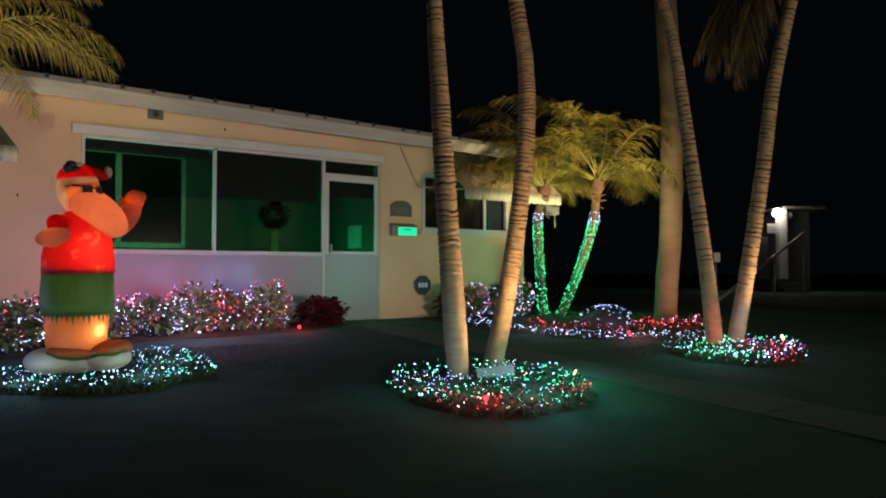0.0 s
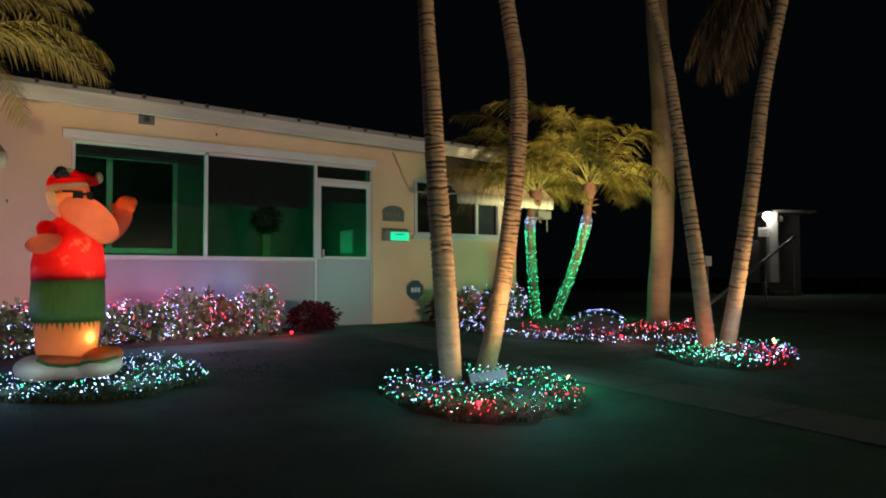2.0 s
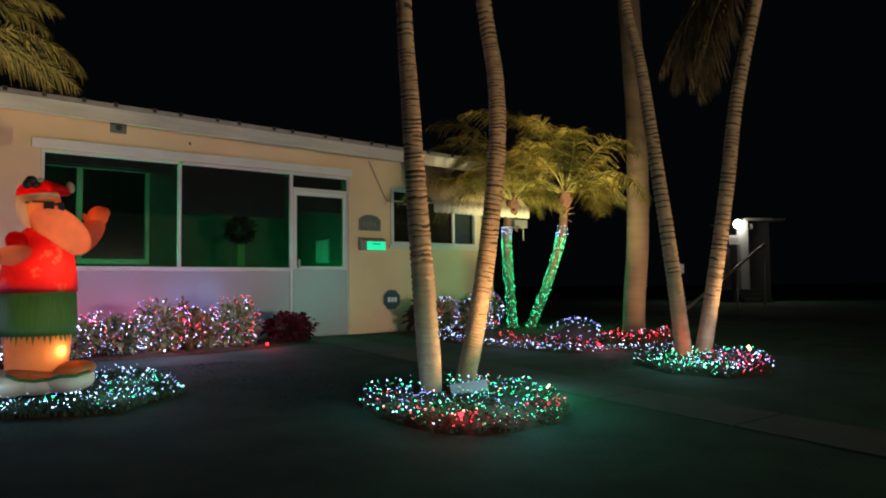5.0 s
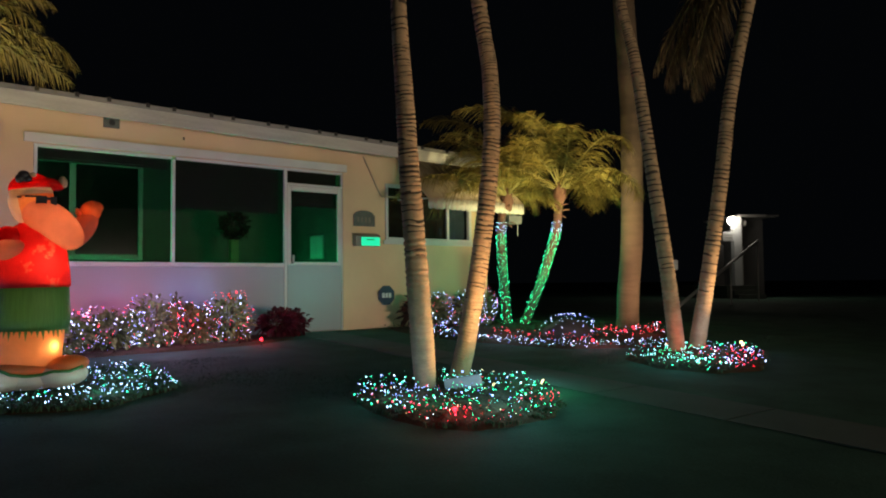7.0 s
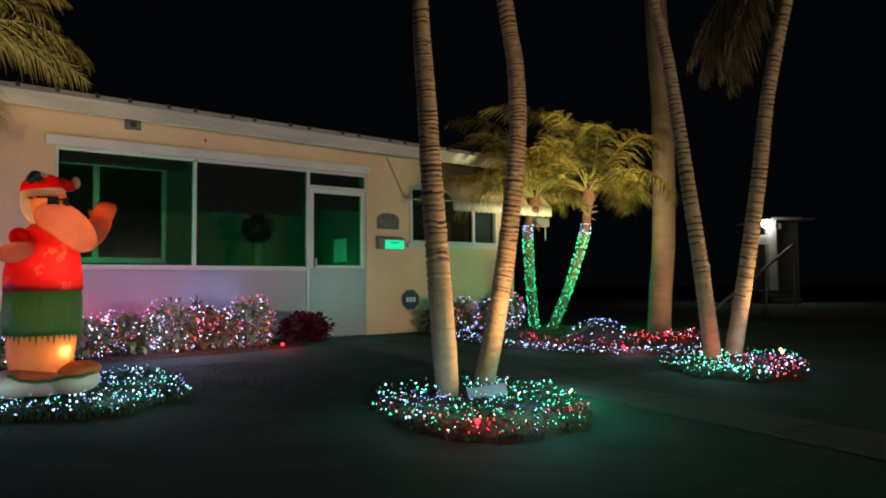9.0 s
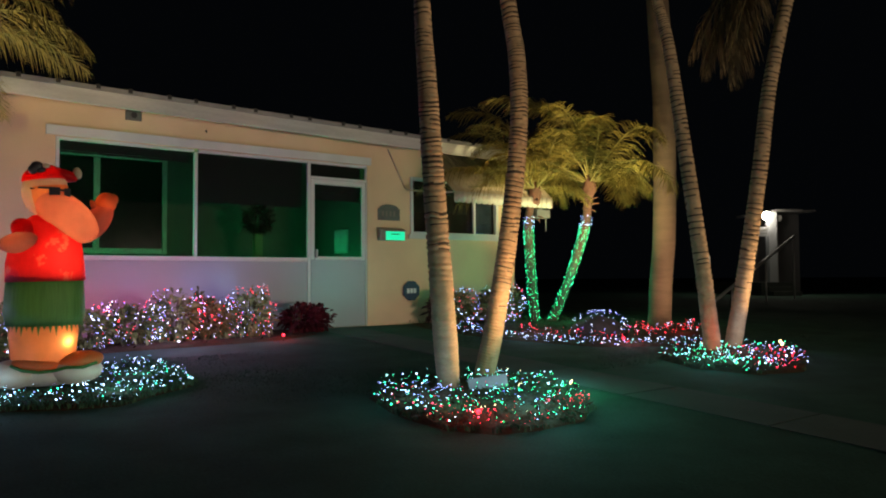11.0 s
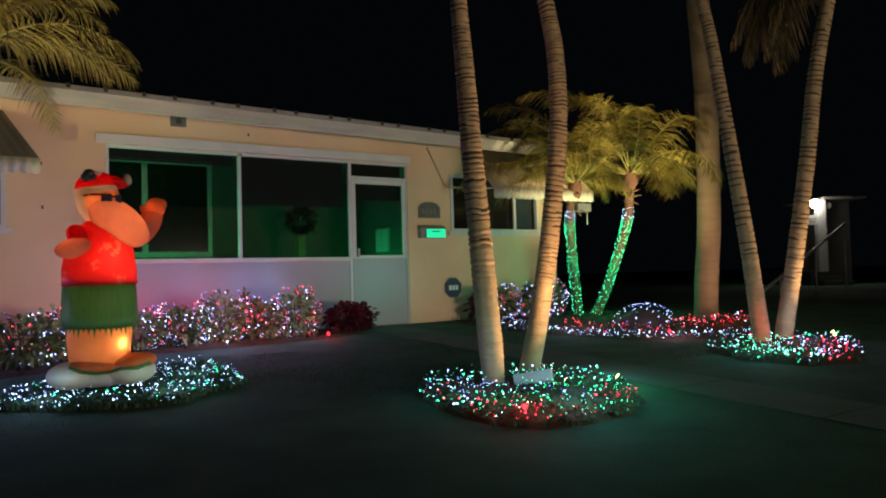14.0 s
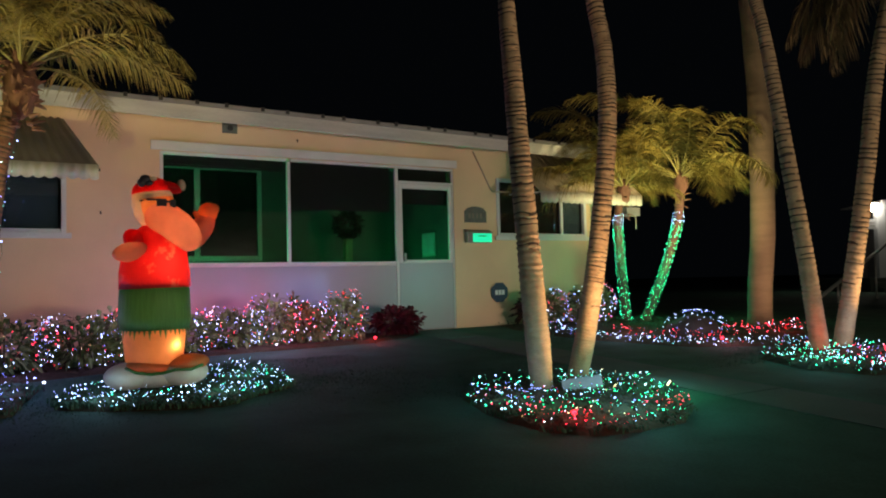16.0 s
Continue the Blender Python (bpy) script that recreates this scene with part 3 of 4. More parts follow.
sg = thing("wall_sign", "dark blue octagonal sign fixed to the stucco wall", "sign")
bm = bmesh.new()
f = bm.faces.new([bm.verts.new((7.70 + 0.155 * math.cos(math.pi / 8 + k * math.pi / 4), 10.872, 0.585 + 0.155 * math.sin(math.pi / 8 + k * math.pi / 4))) for k in range(8)])
ex = bmesh.ops.extrude_face_region(bm, geom=[f])
bmesh.ops.translate(bm, verts=[q for q in ex["geom"] if isinstance(q, bmesh.types.BMVert)], vec=(0, 0.008, 0))
octagon = part("panel", bm, M_SIGNBLUE, sg, "dark blue octagon panel")
for x0, x1 in ((7.62, 7.665), (7.68, 7.72), (7.735, 7.78)):
    part("bar", plain(x0, x1, 10.866, 10.870, 0.55, 0.62), M_SIGNWHITE, octagon, "pale printed bar")
part("bracket", plain(7.67, 7.73, 10.881, 10.899, 0.55, 0.62), M_GREY, sg, "thin metal bracket")
for k, (x, z) in enumerate(((2.37, 1.64), (2.36, 2.12), (4.66, 2.62))):
    h = thing("wall_hook", "small dark hook in the stucco", "hook")
    bm = bmesh.new()
    tube(bm, [(x, 10.899, z), (x, 10.87, z), (x, 10.868, z - 0.03)], 0.008, 6)
    part("hook", bm, M_BLACK, h)

# ---------- palms ----------
def spline(pts, n):
    """Catmull-Rom through the points, n samples."""
    p = [Vector(q) for q in pts]
    p = [p[0] * 2 - p[1]] + p + [p[-1] * 2 - p[-2]]
    out = []
    for i in range(n):
        s = i / (n - 1) * (len(p) - 3)
        k = min(int(s), len(p) - 4)
        u = s - k
        a, b, c, d = p[k:k + 4]
        out.append(0.5 * (2 * b + (c - a) * u + (2 * a - 5 * b + 4 * c - d) * u * u + (3 * b - a - 3 * c + d) * u ** 3))
    return out


def ringed_trunk(pts, r0, r1, ring, flare=1.5, smooth_to=0.35, seed=0, sides=18, relief=1.0, rough=0.5):
    """A palm trunk with uneven dark leaf scars, smooth and pale near the ground."""
    r = random.Random(seed)
    length = sum((Vector(b) - Vector(a)).length for a, b in zip(pts, pts[1:]))
    n = int(length / ring) * 4
    path = spline(pts, n)
    bm = bmesh.new()
    radii = []
    for i in range(n):
        s = i / (n - 1)
        base = r0 + (r1 - r0) * s + r0 * (flare - 1) * math.exp(-s * length / (0.12 if flare > 1 else 0.22))
        deep = min(1, max(0.12, (s * length - smooth_to * 0.4) / smooth_to))
        step = (0.0, 0.022, 0.034, -0.055 * deep)[i % 4] * relief * (1 + rough * r.uniform(-0.9, 1.1))
        radii.append(base * (1 + step * (0.5 + 0.5 * deep)) * (1 + 0.012 * r.uniform(-1, 1)))
    rings = tube(bm, path, radii, sides)
    for i, ring_verts in enumerate(rings):
        for v in ring_verts:
            v.co.z += (0.008 + 0.012 * rough) * noise.noise(v.co * 9 + Vector((seed, 0, 0)))
    for f in bm.faces:
        f.smooth = True
    bm.faces.ensure_lookup_table()
    for i in range(n - 1):
        s = i / (n - 1) * length
        if i % 4 in (2, 3) and s > smooth_to:
            amount = min(1, (s - smooth_to) / 0.9)
            if r.random() < (0.95 if i % 4 == 3 else 0.1 + 0.4 * rough) * amount:
                k0, span = r.randrange(sides), int(sides * r.uniform(0.45, 1.0) * (0.5 + 0.5 * amount))
                for k in range(span):
                    bm.faces[i * sides + (k0 + k) % sides].material_index = 1
    return bm


def frond_mesh(length, leaf, arch, seed, mats, pairs=52, droop=0.5, stalk=0.2, fall=1.0, width=0.0085, plume=0.45):
    """A feather palm frond along +x that arches up and hangs down at its end."""
    r = random.Random(seed)
    bm = bmesh.new()
    a0 = arch
    pts, p, ang = [Vector((0, 0, 0))], Vector((0, 0, 0)), a0
    steps = 18
    for i in range(steps):
        ang -= (a0 + fall) / steps * (0.5 + 1.0 * i / steps)
        p = p + Vector((math.cos(ang), 0.06 * math.sin(i * 0.4 + seed), math.sin(ang))) * (length / steps)
        pts.append(p.copy())
    tube(bm, pts, [0.013 * (1 - 0.85 * i / steps) for i in range(steps + 1)], 5, 1)
    for i in range(pairs):
        s = stalk + (1 - stalk) * i / (pairs - 1)
        k = min(int(s * steps), steps - 1)
        c = pts[k].lerp(pts[k + 1], s * steps - k)
        along = (pts[k + 1] - pts[k]).normalized()
        up = Vector((0, 1, 0)).cross(along) * -1
        ln = leaf * math.sin(math.pi * min(0.97, 0.16 + 0.8 * s)) ** 0.7 * r.uniform(0.85, 1.1)
        for side in (-1, 1):
            d = (along * (0.55 + 0.5 * s + r.uniform(-0.1, 0.1)) + Vector((0, side * 0.95, 0)) + up * r.uniform(0.45 - plume, plume)).normalized()
            hang = Vector((0, 0, -droop * ln * r.uniform(0.6, 1.3)))
            w = along * width
            mid, tip = c + d * ln * 0.55 + hang * 0.28, c + d * ln + hang
            vs = [bm.verts.new(q) for q in (c - w, c + w, mid + w * 1.1, mid - w * 1.1, tip)]
            bm.faces.new((vs[0], vs[1], vs[2], vs[3]))
            bm.faces.new((vs[3], vs[2], vs[4]))
    me = bpy.data.meshes.new("frond")
    bm.to_mesh(me)
    bm.free()
    for m in mats:
        me.materials.append(m)
    return me


FEATHER = [frond_mesh(1.75, 0.36, a, i, (M_FROND, M_RACHIS), 80, 0.6, fall=f, width=0.0055, plume=0.75) for i, (a, f) in enumerate(((1.42, 0.42), (1.16, 0.62), (0.72, 0.8), (0.52, 0.85), (0.32, 0.9)))]
LONGFROND = [frond_mesh(1.9, 0.42, a, 10 + i, (M_FROND, M_RACHIS), 40) for i, a in enumerate((1.0, 0.7))]
DEAD = frond_mesh(1.55, 0.34, -0.6, 31, (M_DRYFROND, M_RACHIS), 44, 0.9)


def crown(parent, at, meshes, count, seed, size=1.0, tilt=(0, 0), pruned=None):
    r = random.Random(seed)
    for i in range(count):
        k = i / max(1, count - 1)
        f = new("frond", meshes[min(len(meshes) - 1, int(k * len(meshes)))])
        f.parent = parent
        turn = i * 137.5 + r.uniform(-14, 14)
        grown = size * r.uniform(0.82, 1.1)
        if pruned is not None and abs((turn - pruned + 180) % 360 - 180) < 52:
            grown *= 0.5
        f.matrix_basis = pose(*at) @ pose(0, 0, 0, tilt[0], tilt[1], 0) @ pose(0, 0, 0, r.uniform(-12, 12), r.uniform(-10, 8), turn) @ Matrix.Diagonal((*(grown,) * 3, 1))


def tall_palm(pts, r0, r1, ring, label, seed, dead=0, smooth_to=0.45, rough=0.45, flare=1.05):
    t = thing("palm_tree", label, "palm tree", "slender front yard palms")
    part("trunk", ringed_trunk(pts, r0, r1, ring, flare, smooth_to, seed, 20, 1.05, rough), [M_TRUNK, M_RING], t)
    top = Vector(pts[-1])
    bm = bmesh.new()
    tube(bm, [top, top + Vector((0, 0, 0.3)), top + Vector((0, 0, 0.65))], [r1 * 1.15, r1 * 1.2, r1 * 0.5], 14)
    part("crownshaft", bm, M_FROND, t)
    crown(t, top + Vector((0, 0, 0.62)), LONGFROND, 11, seed, 0.9)
    for k in range(dead):
        f = new("dead_frond", DEAD)
        f.parent = t
        f.matrix_basis = pose(top.x - 0.1, top.y + 0.12, top.z - 0.05, 8 * (k % 3) - 8, 12 + 5 * (k % 4), 105 + (k % 6) * 11) @ Matrix.Diagonal((1.3, 1.3, 1.3, 1))
        tagged(f, label="dry brown hanging frond")
    return t


tall_palm([(4.81, 6.05, -0.06), (4.76, 6.07, 0.70), (4.72, 6.11, 1.54), (4.69, 6.13, 2.18), (4.66, 6.15, 2.82), (4.63, 6.2, 4.6)], 0.093, 0.050, 0.047, "slender ringed palm trunk, warm lit, leaning slightly", 1, smooth_to=0.75, rough=1.0, flare=0.70)
tall_palm([(5.35, 6.35, -0.06), (5.435, 6.29, 0.41), (5.525, 6.23, 1.06), (5.60, 6.18, 1.85), (5.60, 6.18, 2.47), (5.54, 6.23, 3.04), (5.35, 6.35, 4.7)], 0.081, 0.060, 0.038, "slender ringed palm trunk curving outward", 2, smooth_to=0.75, flare=0.97)
tall_palm([(8.40, 6.34, -0.05), (8.34, 6.42, 0.96), (8.25, 6.56, 2.31), (8.18, 6.66, 3.25), (8.11, 6.77, 3.9), (8.03, 6.87, 5.2)], 0.086, 0.046, 0.05, "ringed palm trunk leaning away from its neighbour", 3)
tall_palm([(8.92, 6.46, -0.05), (9.01, 6.33, 0.85), (9.09, 6.19, 1.91), (9.16, 6.09, 2.84), (9.28, 5.90, 3.9), (9.42, 5.7, 4.9)], 0.088, 0.062, 0.05, "ringed palm trunk leaning over, dry fronds above", 4, 11)

royal = thing("royal_palm", "thick grey royal palm trunk beside the bed", "palm tree")
part("trunk", ringed_trunk([(10.38, 8.52, -0.02), (10.40, 8.50, 0.63), (10.44, 8.45, 1.45), (10.46, 8.43, 3.11), (10.44, 8.46, 4.12), (10.4, 8.5, 5.6), (10.4, 8.5, 7.4)], 0.16, 0.155, 0.11, 1.55, 0.3, 9, 26, 0.3, 0.1), [M_BIGTRUNK, M_BIGTRUNK], royal)
crown(royal, (10.4, 8.5, 7.5), LONGFROND, 13, 44, 1.4)


def bulb_mesh(name, points, radius, material, r):
    verts, faces = [], []
    for p in points:
        k = radius * r.choice((0.25, 0.29, 0.33, 0.40, 0.48, 0.58, 0.74))
        n = len(verts)
        verts += [(p[0] + k, p[1], p[2]), (p[0] - k, p[1], p[2]), (p[0], p[1] + k, p[2]), (p[0], p[1] - k, p[2]), (p[0], p[1], p[2] + k), (p[0], p[1], p[2] - k)]
        faces += [(n + a, n + b, n + c) for a, b, c in ((0, 2, 4), (2, 1, 4), (1, 3, 4), (3, 0, 4), (2, 0, 5), (1, 2, 5), (3, 1, 5), (0, 3, 5))]
    return raw(name, verts, faces, material)


def string_lights(label, coloured, radius, seed, group="strings of lights"):
    """A wire with small bulbs; coloured: (material, points) for each colour."""
    r = random.Random(seed)
    t = thing("string_lights", label, "string lights", group)
    pts = [Vector(p) for _, ps in coloured for p in ps]
    rest, pts = pts[1:], pts[:1]
    while rest:
        k = min(range(len(rest)), key=lambda i: (rest[i] - pts[-1]).length_squared)
        pts.append(rest.pop(k))
    verts, faces = [], []
    for a, b in zip(pts, pts[1:]):
        m = (a + b) / 2 + Vector((0, 0, -0.04))
        for p, q in ((a, m), (m, b)):
            n = len(verts)
            u = Vector((0, 0, 0.0013))
            w = (q - p).cross(u).normalized() * 0.0013
            verts += [p + u, p - u + w, p - u - w, q + u, q - u + w, q - u - w]
            faces += [(n, n + 1, n + 4, n + 3), (n + 1, n + 2, n + 5, n + 4), (n + 2, n, n + 3, n + 5)]
    o = new("wire", raw("wire", verts, faces, M_WIRE))
    o.parent = t
    for m, ps in coloured:
        bright = [p for p in ps if r.random() < 0.55]
        for mm, qs in ((m, bright), (DIM[m.name], [p for p in ps if p not in bright])):
            if qs:
                o = tagged(new("bulb_chain", bulb_mesh("bulb_chain", qs, radius, mm, r)), kind="stuff")
                o.parent = t
    return t


def split(points, mix, seed):
    """Deal points out to materials by weight, in short runs of one colour."""
    r = random.Random(seed)
    out = {m.name: (m, []) for m, _ in mix}
    cur, left = None, 0
    for p in points:
        if left <= 0:
            cur = r.choices([m for m, _ in mix], [w for _, w in mix])[0]
            left = r.choice((1, 1, 2, 3))
        left -= 1
        out[cur.name][1].append(p)
    return list(out.values())


def zoned(points, zones, mix, seed):
    """Like split, but near a zone's centre its own colours rule."""
    r = random.Random(seed)
    out = {}
    for p in points:
        use = mix
        for x, y, reach, own in zones:
            if math.hypot(p[0] - x, p[1] - y) < reach * r.uniform(0.6, 1.2):
                use = own
        m = r.choices([c for c, _ in use], [w for _, w in use])[0]
        out.setdefault(m.name, (m, []))[1].append(p)
    return list(out.values())


def wrapped(path, r0, z0, z1, count, seed):
    r = random.Random(seed)
    p = spline(path, 200)
    sel = [q for q in p if z0 <= q.z <= z1]
    out = []
    for i in range(count):
        q = sel[int(i / count * len(sel))]
        a = i * 2.4 + r.uniform(-0.3, 0.3)
        out.append((q.x + r0 * math.cos(a), q.y + r0 * math.sin(a), q.z + r.uniform(-0.02, 0.02)))
    return out


bm = bmesh.new()
tube(bm, [(0, 0, 0), (0.05, 0, 0.006), (0.10, 0, -0.012)], [0.022, 0.017, 0.006], 6)
for v in bm.verts:
    v.co.z *= 0.6
STUB = mesh("leaf_base", bm, M_FIBRE)


def date_palm(path, seed, green, label, fronds=34, size=1.0, light_top=1.72, tilt=(0, 0), meshes=None, pruned=None):
    t = thing("date_palm", label, "palm tree", "feathery date palms")
    part("trunk", ringed_trunk(path, 0.062, 0.062, 0.045, 1.2, 0.1, seed, 14), [M_FIBRE, M_RING], t)
    top = Vector(path[-1])
    bm = bmesh.new()
    ball(bm, top - Vector((0, 0, 0.05 if green else 0.16)), (0.10, 0.10, 0.2) if green else (0.12, 0.12, 0.25))
    for v in bm.verts:
        v.co += Vector((noise.noise(v.co * 22), noise.noise(v.co * 25 + Vector((3, 0, 0))), 0)) * 0.03
    part("fibre_head", bm, M_FIBRE, t, "brown fibrous crown base")
    rr = random.Random(seed)
    for k in range(18 if green else 90):
        a, h = rr.uniform(0, 360), rr.uniform(-0.48, 0.05)
        stub = new("leaf_base", STUB)
        stub.parent = t
        stub.matrix_basis = pose(top.x, top.y, top.z + h, 0, 0, a) @ pose(0.05 if green else 0.08, 0, 0, rr.uniform(-20, 20), rr.uniform(-60, 25), rr.uniform(-25, 25)) @ Matrix.Diagonal((*(rr.uniform(0.6, 1.3),) * 3, 1))
    crown(t, top, meshes or FEATHER, fronds, seed, size, tilt, pruned)
    if green:
        g = wrapped(path, 0.078, 0.12, light_top - 0.17, 430, seed)
        w = wrapped(path, 0.082, light_top - 0.17, light_top, 60, seed + 1)
        string_lights("green bulbs wound round a palm trunk, blue at top", [(L_GREEN, g), (L_BLUE, w[::2]), (L_COOL, w[1::2])], 0.0100, seed, "wound trunk lights")
    return t


G1 = [(9.50, 10.15, 0.06), (9.45, 10.20, 1.07), (9.44, 10.20, 1.70), (9.50, 10.13, 2.10)]
G2 = [(9.66, 9.98, 0.05), (9.86, 9.79, 0.71), (10.01, 9.65, 1.33), (10.07, 9.59, 1.68), (10.10, 9.56, 2.20)]
date_palm(G1, 21, True, "feathery date palm with green lit trunk", 28, 1.20, tilt=(6, 2), pruned=-30)
date_palm(G2, 22, True, "feathery date palm with green lit leaning trunk", 32, 1.27, tilt=(8, 4), pruned=-34)
GL = [(1.36, 8.75, 0.03), (1.40, 8.72, 1.0), (1.48, 8.68, 1.8), (1.62, 8.68, 2.56)]
date_palm(GL, 23, False, "feathery date palm beside a dark house window", 25, 0.84, meshes=[FEATHER[k] for k in (0, 1, 1, 2, 3)])
wl = wrapped(GL, 0.09, 0.1, 2.0, 90, 5)
string_lights("cool white bulbs wound round a palm trunk", [(L_COOL, wl[::2]), (L_BLUE, wl[1::2])], 0.009, 6, "wound trunk lights")


# ---------- beds ----------
def inside(poly, x, y):
    hit = False
    for (x0, y0), (x1, y1) in zip(poly, poly[1:] + poly[:1]):
        if (y0 > y) != (y1 > y) and x < (x1 - x0) * (y - y0) / (y1 - y0) + x0:
            hit = not hit
    return hit


def in_bed(poly, n, r):
    xs, ys = [p[0] for p in poly], [p[1] for p in poly]
    out = []
    while len(out) < n:
        x, y = r.uniform(min(xs), max(xs)), r.uniform(min(ys), max(ys))
        if inside(poly, x, y):
            out.append((x, y))
    return out


def oval(cx, cy, a, b, turn, wob, seed, n=28):
    out = []
    for k in range(n):
        t = 2 * math.pi * k / n
        w = 1 + wob * noise.noise((math.cos(t) * 1.5 + seed, math.sin(t) * 1.5, 0))
        x, y = a * w * math.cos(t), b * w * math.sin(t)
        out.append((cx + x * math.cos(turn) - y * math.sin(turn), cy + x * math.sin(turn) + y * math.cos(turn)))
    return out


def bed(poly, label, seed, chips=500, tufts=0, tuft_h=0.09):
    """A low mulch bed with loose chips and, if asked, ground-cover blades."""
    r = random.Random(seed)
    t = tagged(new("flower_bed"), label, "flower bed", "", "structure")
    bm = bmesh.new()
    c = Vector((sum(p[0] for p in poly) / len(poly), sum(p[1] for p in poly) / len(poly), 0))
    rings = []
    for s, h in ((1, -0.01), (0.93, 0.018), (0.6, 0.032), (0.25, 0.036)):
        rings.append([bm.verts.new((c.x + (x - c.x) * s, c.y + (y - c.y) * s, gz(c.y + (y - c.y) * s) + h + 0.008 * noise.noise((x * 9 * s, y * 9 * s, 1)))) for x, y in poly])
    for a, b in zip(rings, rings[1:]):
        for k in range(len(poly)):
            bm.faces.new((a[k], a[(k + 1) % len(poly)], b[(k + 1) % len(poly)], b[k])).smooth = True
    bm.faces.new(rings[-1])
    part("soil", bm, M_MULCH, t)
    verts, faces = [], []
    for x, y in in_bed(poly, chips, r):
        a, ln, w = r.uniform(0, 6.3), r.uniform(0.015, 0.04), r.uniform(0.005, 0.012)
        u, v = Vector((math.cos(a), math.sin(a), r.uniform(-0.4, 0.5))) * ln, Vector((-math.sin(a), math.cos(a), r.uniform(-0.3, 0.3))) * w
        p = Vector((x, y, gz(y) + 0.042))
        n = len(verts)
        verts += [p - u - v, p + u - v, p + u + v, p - u + v]
        faces.append((n, n + 1, n + 2, n + 3))
    o = tagged(new("chips", raw("chips", verts, faces, M_CHIP)), kind="stuff")
    o.parent = t
    if tufts:
        verts, faces = [], []
        for x, y in in_bed(poly, tufts, r):
            for _ in range(5):
                a, h = r.uniform(0, 6.3), tuft_h * r.uniform(0.5, 1.3)
                p = Vector((x + r.uniform(-0.03, 0.03), y + r.uniform(-0.03, 0.03), gz(y) + 0.01))
                w = Vector((-math.sin(a), math.cos(a), 0)) * 0.004
                tip = p + Vector((math.cos(a) * h * 0.7, math.sin(a) * h * 0.7, h))
                mid = p + Vector((math.cos(a) * h * 0.2, math.sin(a) * h * 0.2, h * 0.7))
                n = len(verts)
                verts += [p - w, p + w, mid + w, mid - w, tip]
                faces += [(n, n + 1, n + 2, n + 3), (n + 3, n + 2, n + 4)]
        o = tagged(new("ground_cover", raw("ground_cover", verts, faces, M_COVER)), kind="stuff")
        o.parent = t
    return t


def over(poly, n, seed, h0=0.04, h1=0.12):
    r = random.Random(seed)
    return [(x, y, gz(y) + r.uniform(h0, h1)) for x, y in sorted(in_bed(poly, n, r), key=lambda p: (round(p[0] * 3), p[1]))]


BED_A = [(4.20, 6.15), (4.55, 6.48), (5.02, 6.55), (5.43, 6.48), (5.66, 6.1), (5.60, 5.68), (5.14, 5.02), (4.88, 4.82), (4.49, 4.78), (4.23, 4.83), (4.06, 5.05), (4.04, 5.37), (4.06, 5.65)]
BED_C = [(7.55, 6.40), (8.4, 6.78), (8.95, 6.75), (9.2, 6.45), (9.38, 5.95), (8.7, 5.5), (7.92, 5.14), (7.38, 5.24), (7.24, 5.78)]
BED_S = [(1.80, 7.45), (1.95, 7.78), (2.3, 8.05), (2.9, 8.45), (3.42, 8.62), (3.5, 7.9), (3.40, 7.22), (3.02, 6.92), (2.79, 6.70), (2.5, 6.76), (2.15, 6.92), (1.84, 7.18)]
BED_L = [(1.2, 8.35), (1.64, 8.38), (1.76, 8.1), (1.66, 7.6), (1.60, 7.12), (1.2, 7.0)]
BED_H = [(-1.5, 8.5), (0.6, 8.5), (1.7, 8.6), (2.4, 8.85), (3.0, 9.45), (3.8, 9.6), (5.2, 9.75), (5.9, 10.1), (5.9, 10.88), (-1.5, 10.88)]
BED_G = [(7.4, 10.2), (7.3, 9.1), (7.45, 8.3), (7.75, 7.35), (8.8, 6.78), (9.9, 7.3), (10.9, 8.2), (10.9, 9.6), (10.2, 10.7), (9.7, 10.88), (7.6, 10.88)]
bed(BED_A, "mulched oval bed round two palm trunks", 1, 1100, 420, 0.032)
bed(BED_C, "mulched oval bed round two leaning palms", 2, 600, 200, 0.035)
bed(BED_S, "patch of strappy ground cover round the inflatable", 3, 200, 1700, 0.036)
bed(BED_L, "small patch of ground cover below a palm", 6, 80, 260, 0.036)
bed(BED_H, "mulched planting strip along the porch", 4, 700)
bed(BED_G, "mulched corner bed with palms and shrubs", 5, 700, 200, 0.06)
string_lights("multicoloured bulbs strewn over the bed", zoned(over(BED_A, 620, 11, 0.03, 0.10), (
    (4.33, 5.10, 0.32, ((L_RED, 6), (L_WARM, 1), (L_GREEN, 1))), (5.10, 5.05, 0.24, ((L_RED, 6), (L_WHITE, 1))), (4.45, 5.95, 0.38, ((L_BLUE, 4), (L_WHITE, 4), (L_GREEN, 2), (L_RED, 1)))),
    ((L_GREEN, 6), (L_COOL, 3), (L_WHITE, 1.5), (L_BLUE, 1), (L_RED, 0.8), (L_WARM, 0.4)), 12), 0.0074, 13, "bed lights")
string_lights("multicoloured bulbs strewn over the bed", zoned(over(BED_C, 460, 14, 0.03, 0.10), (
    (8.1, 5.5, 0.5, ((L_RED, 5), (L_WHITE, 2), (L_BLUE, 2))), (8.7, 5.75, 0.5, ((L_BLUE, 5), (L_WHITE, 2), (L_RED, 3))), (7.6, 6.0, 0.6, ((L_GREEN, 4), (L_COOL, 5)))),
    ((L_GREEN, 3), (L_COOL, 3), (L_WHITE, 2), (L_RED, 1.5)), 15), 0.0094, 16, "bed lights")
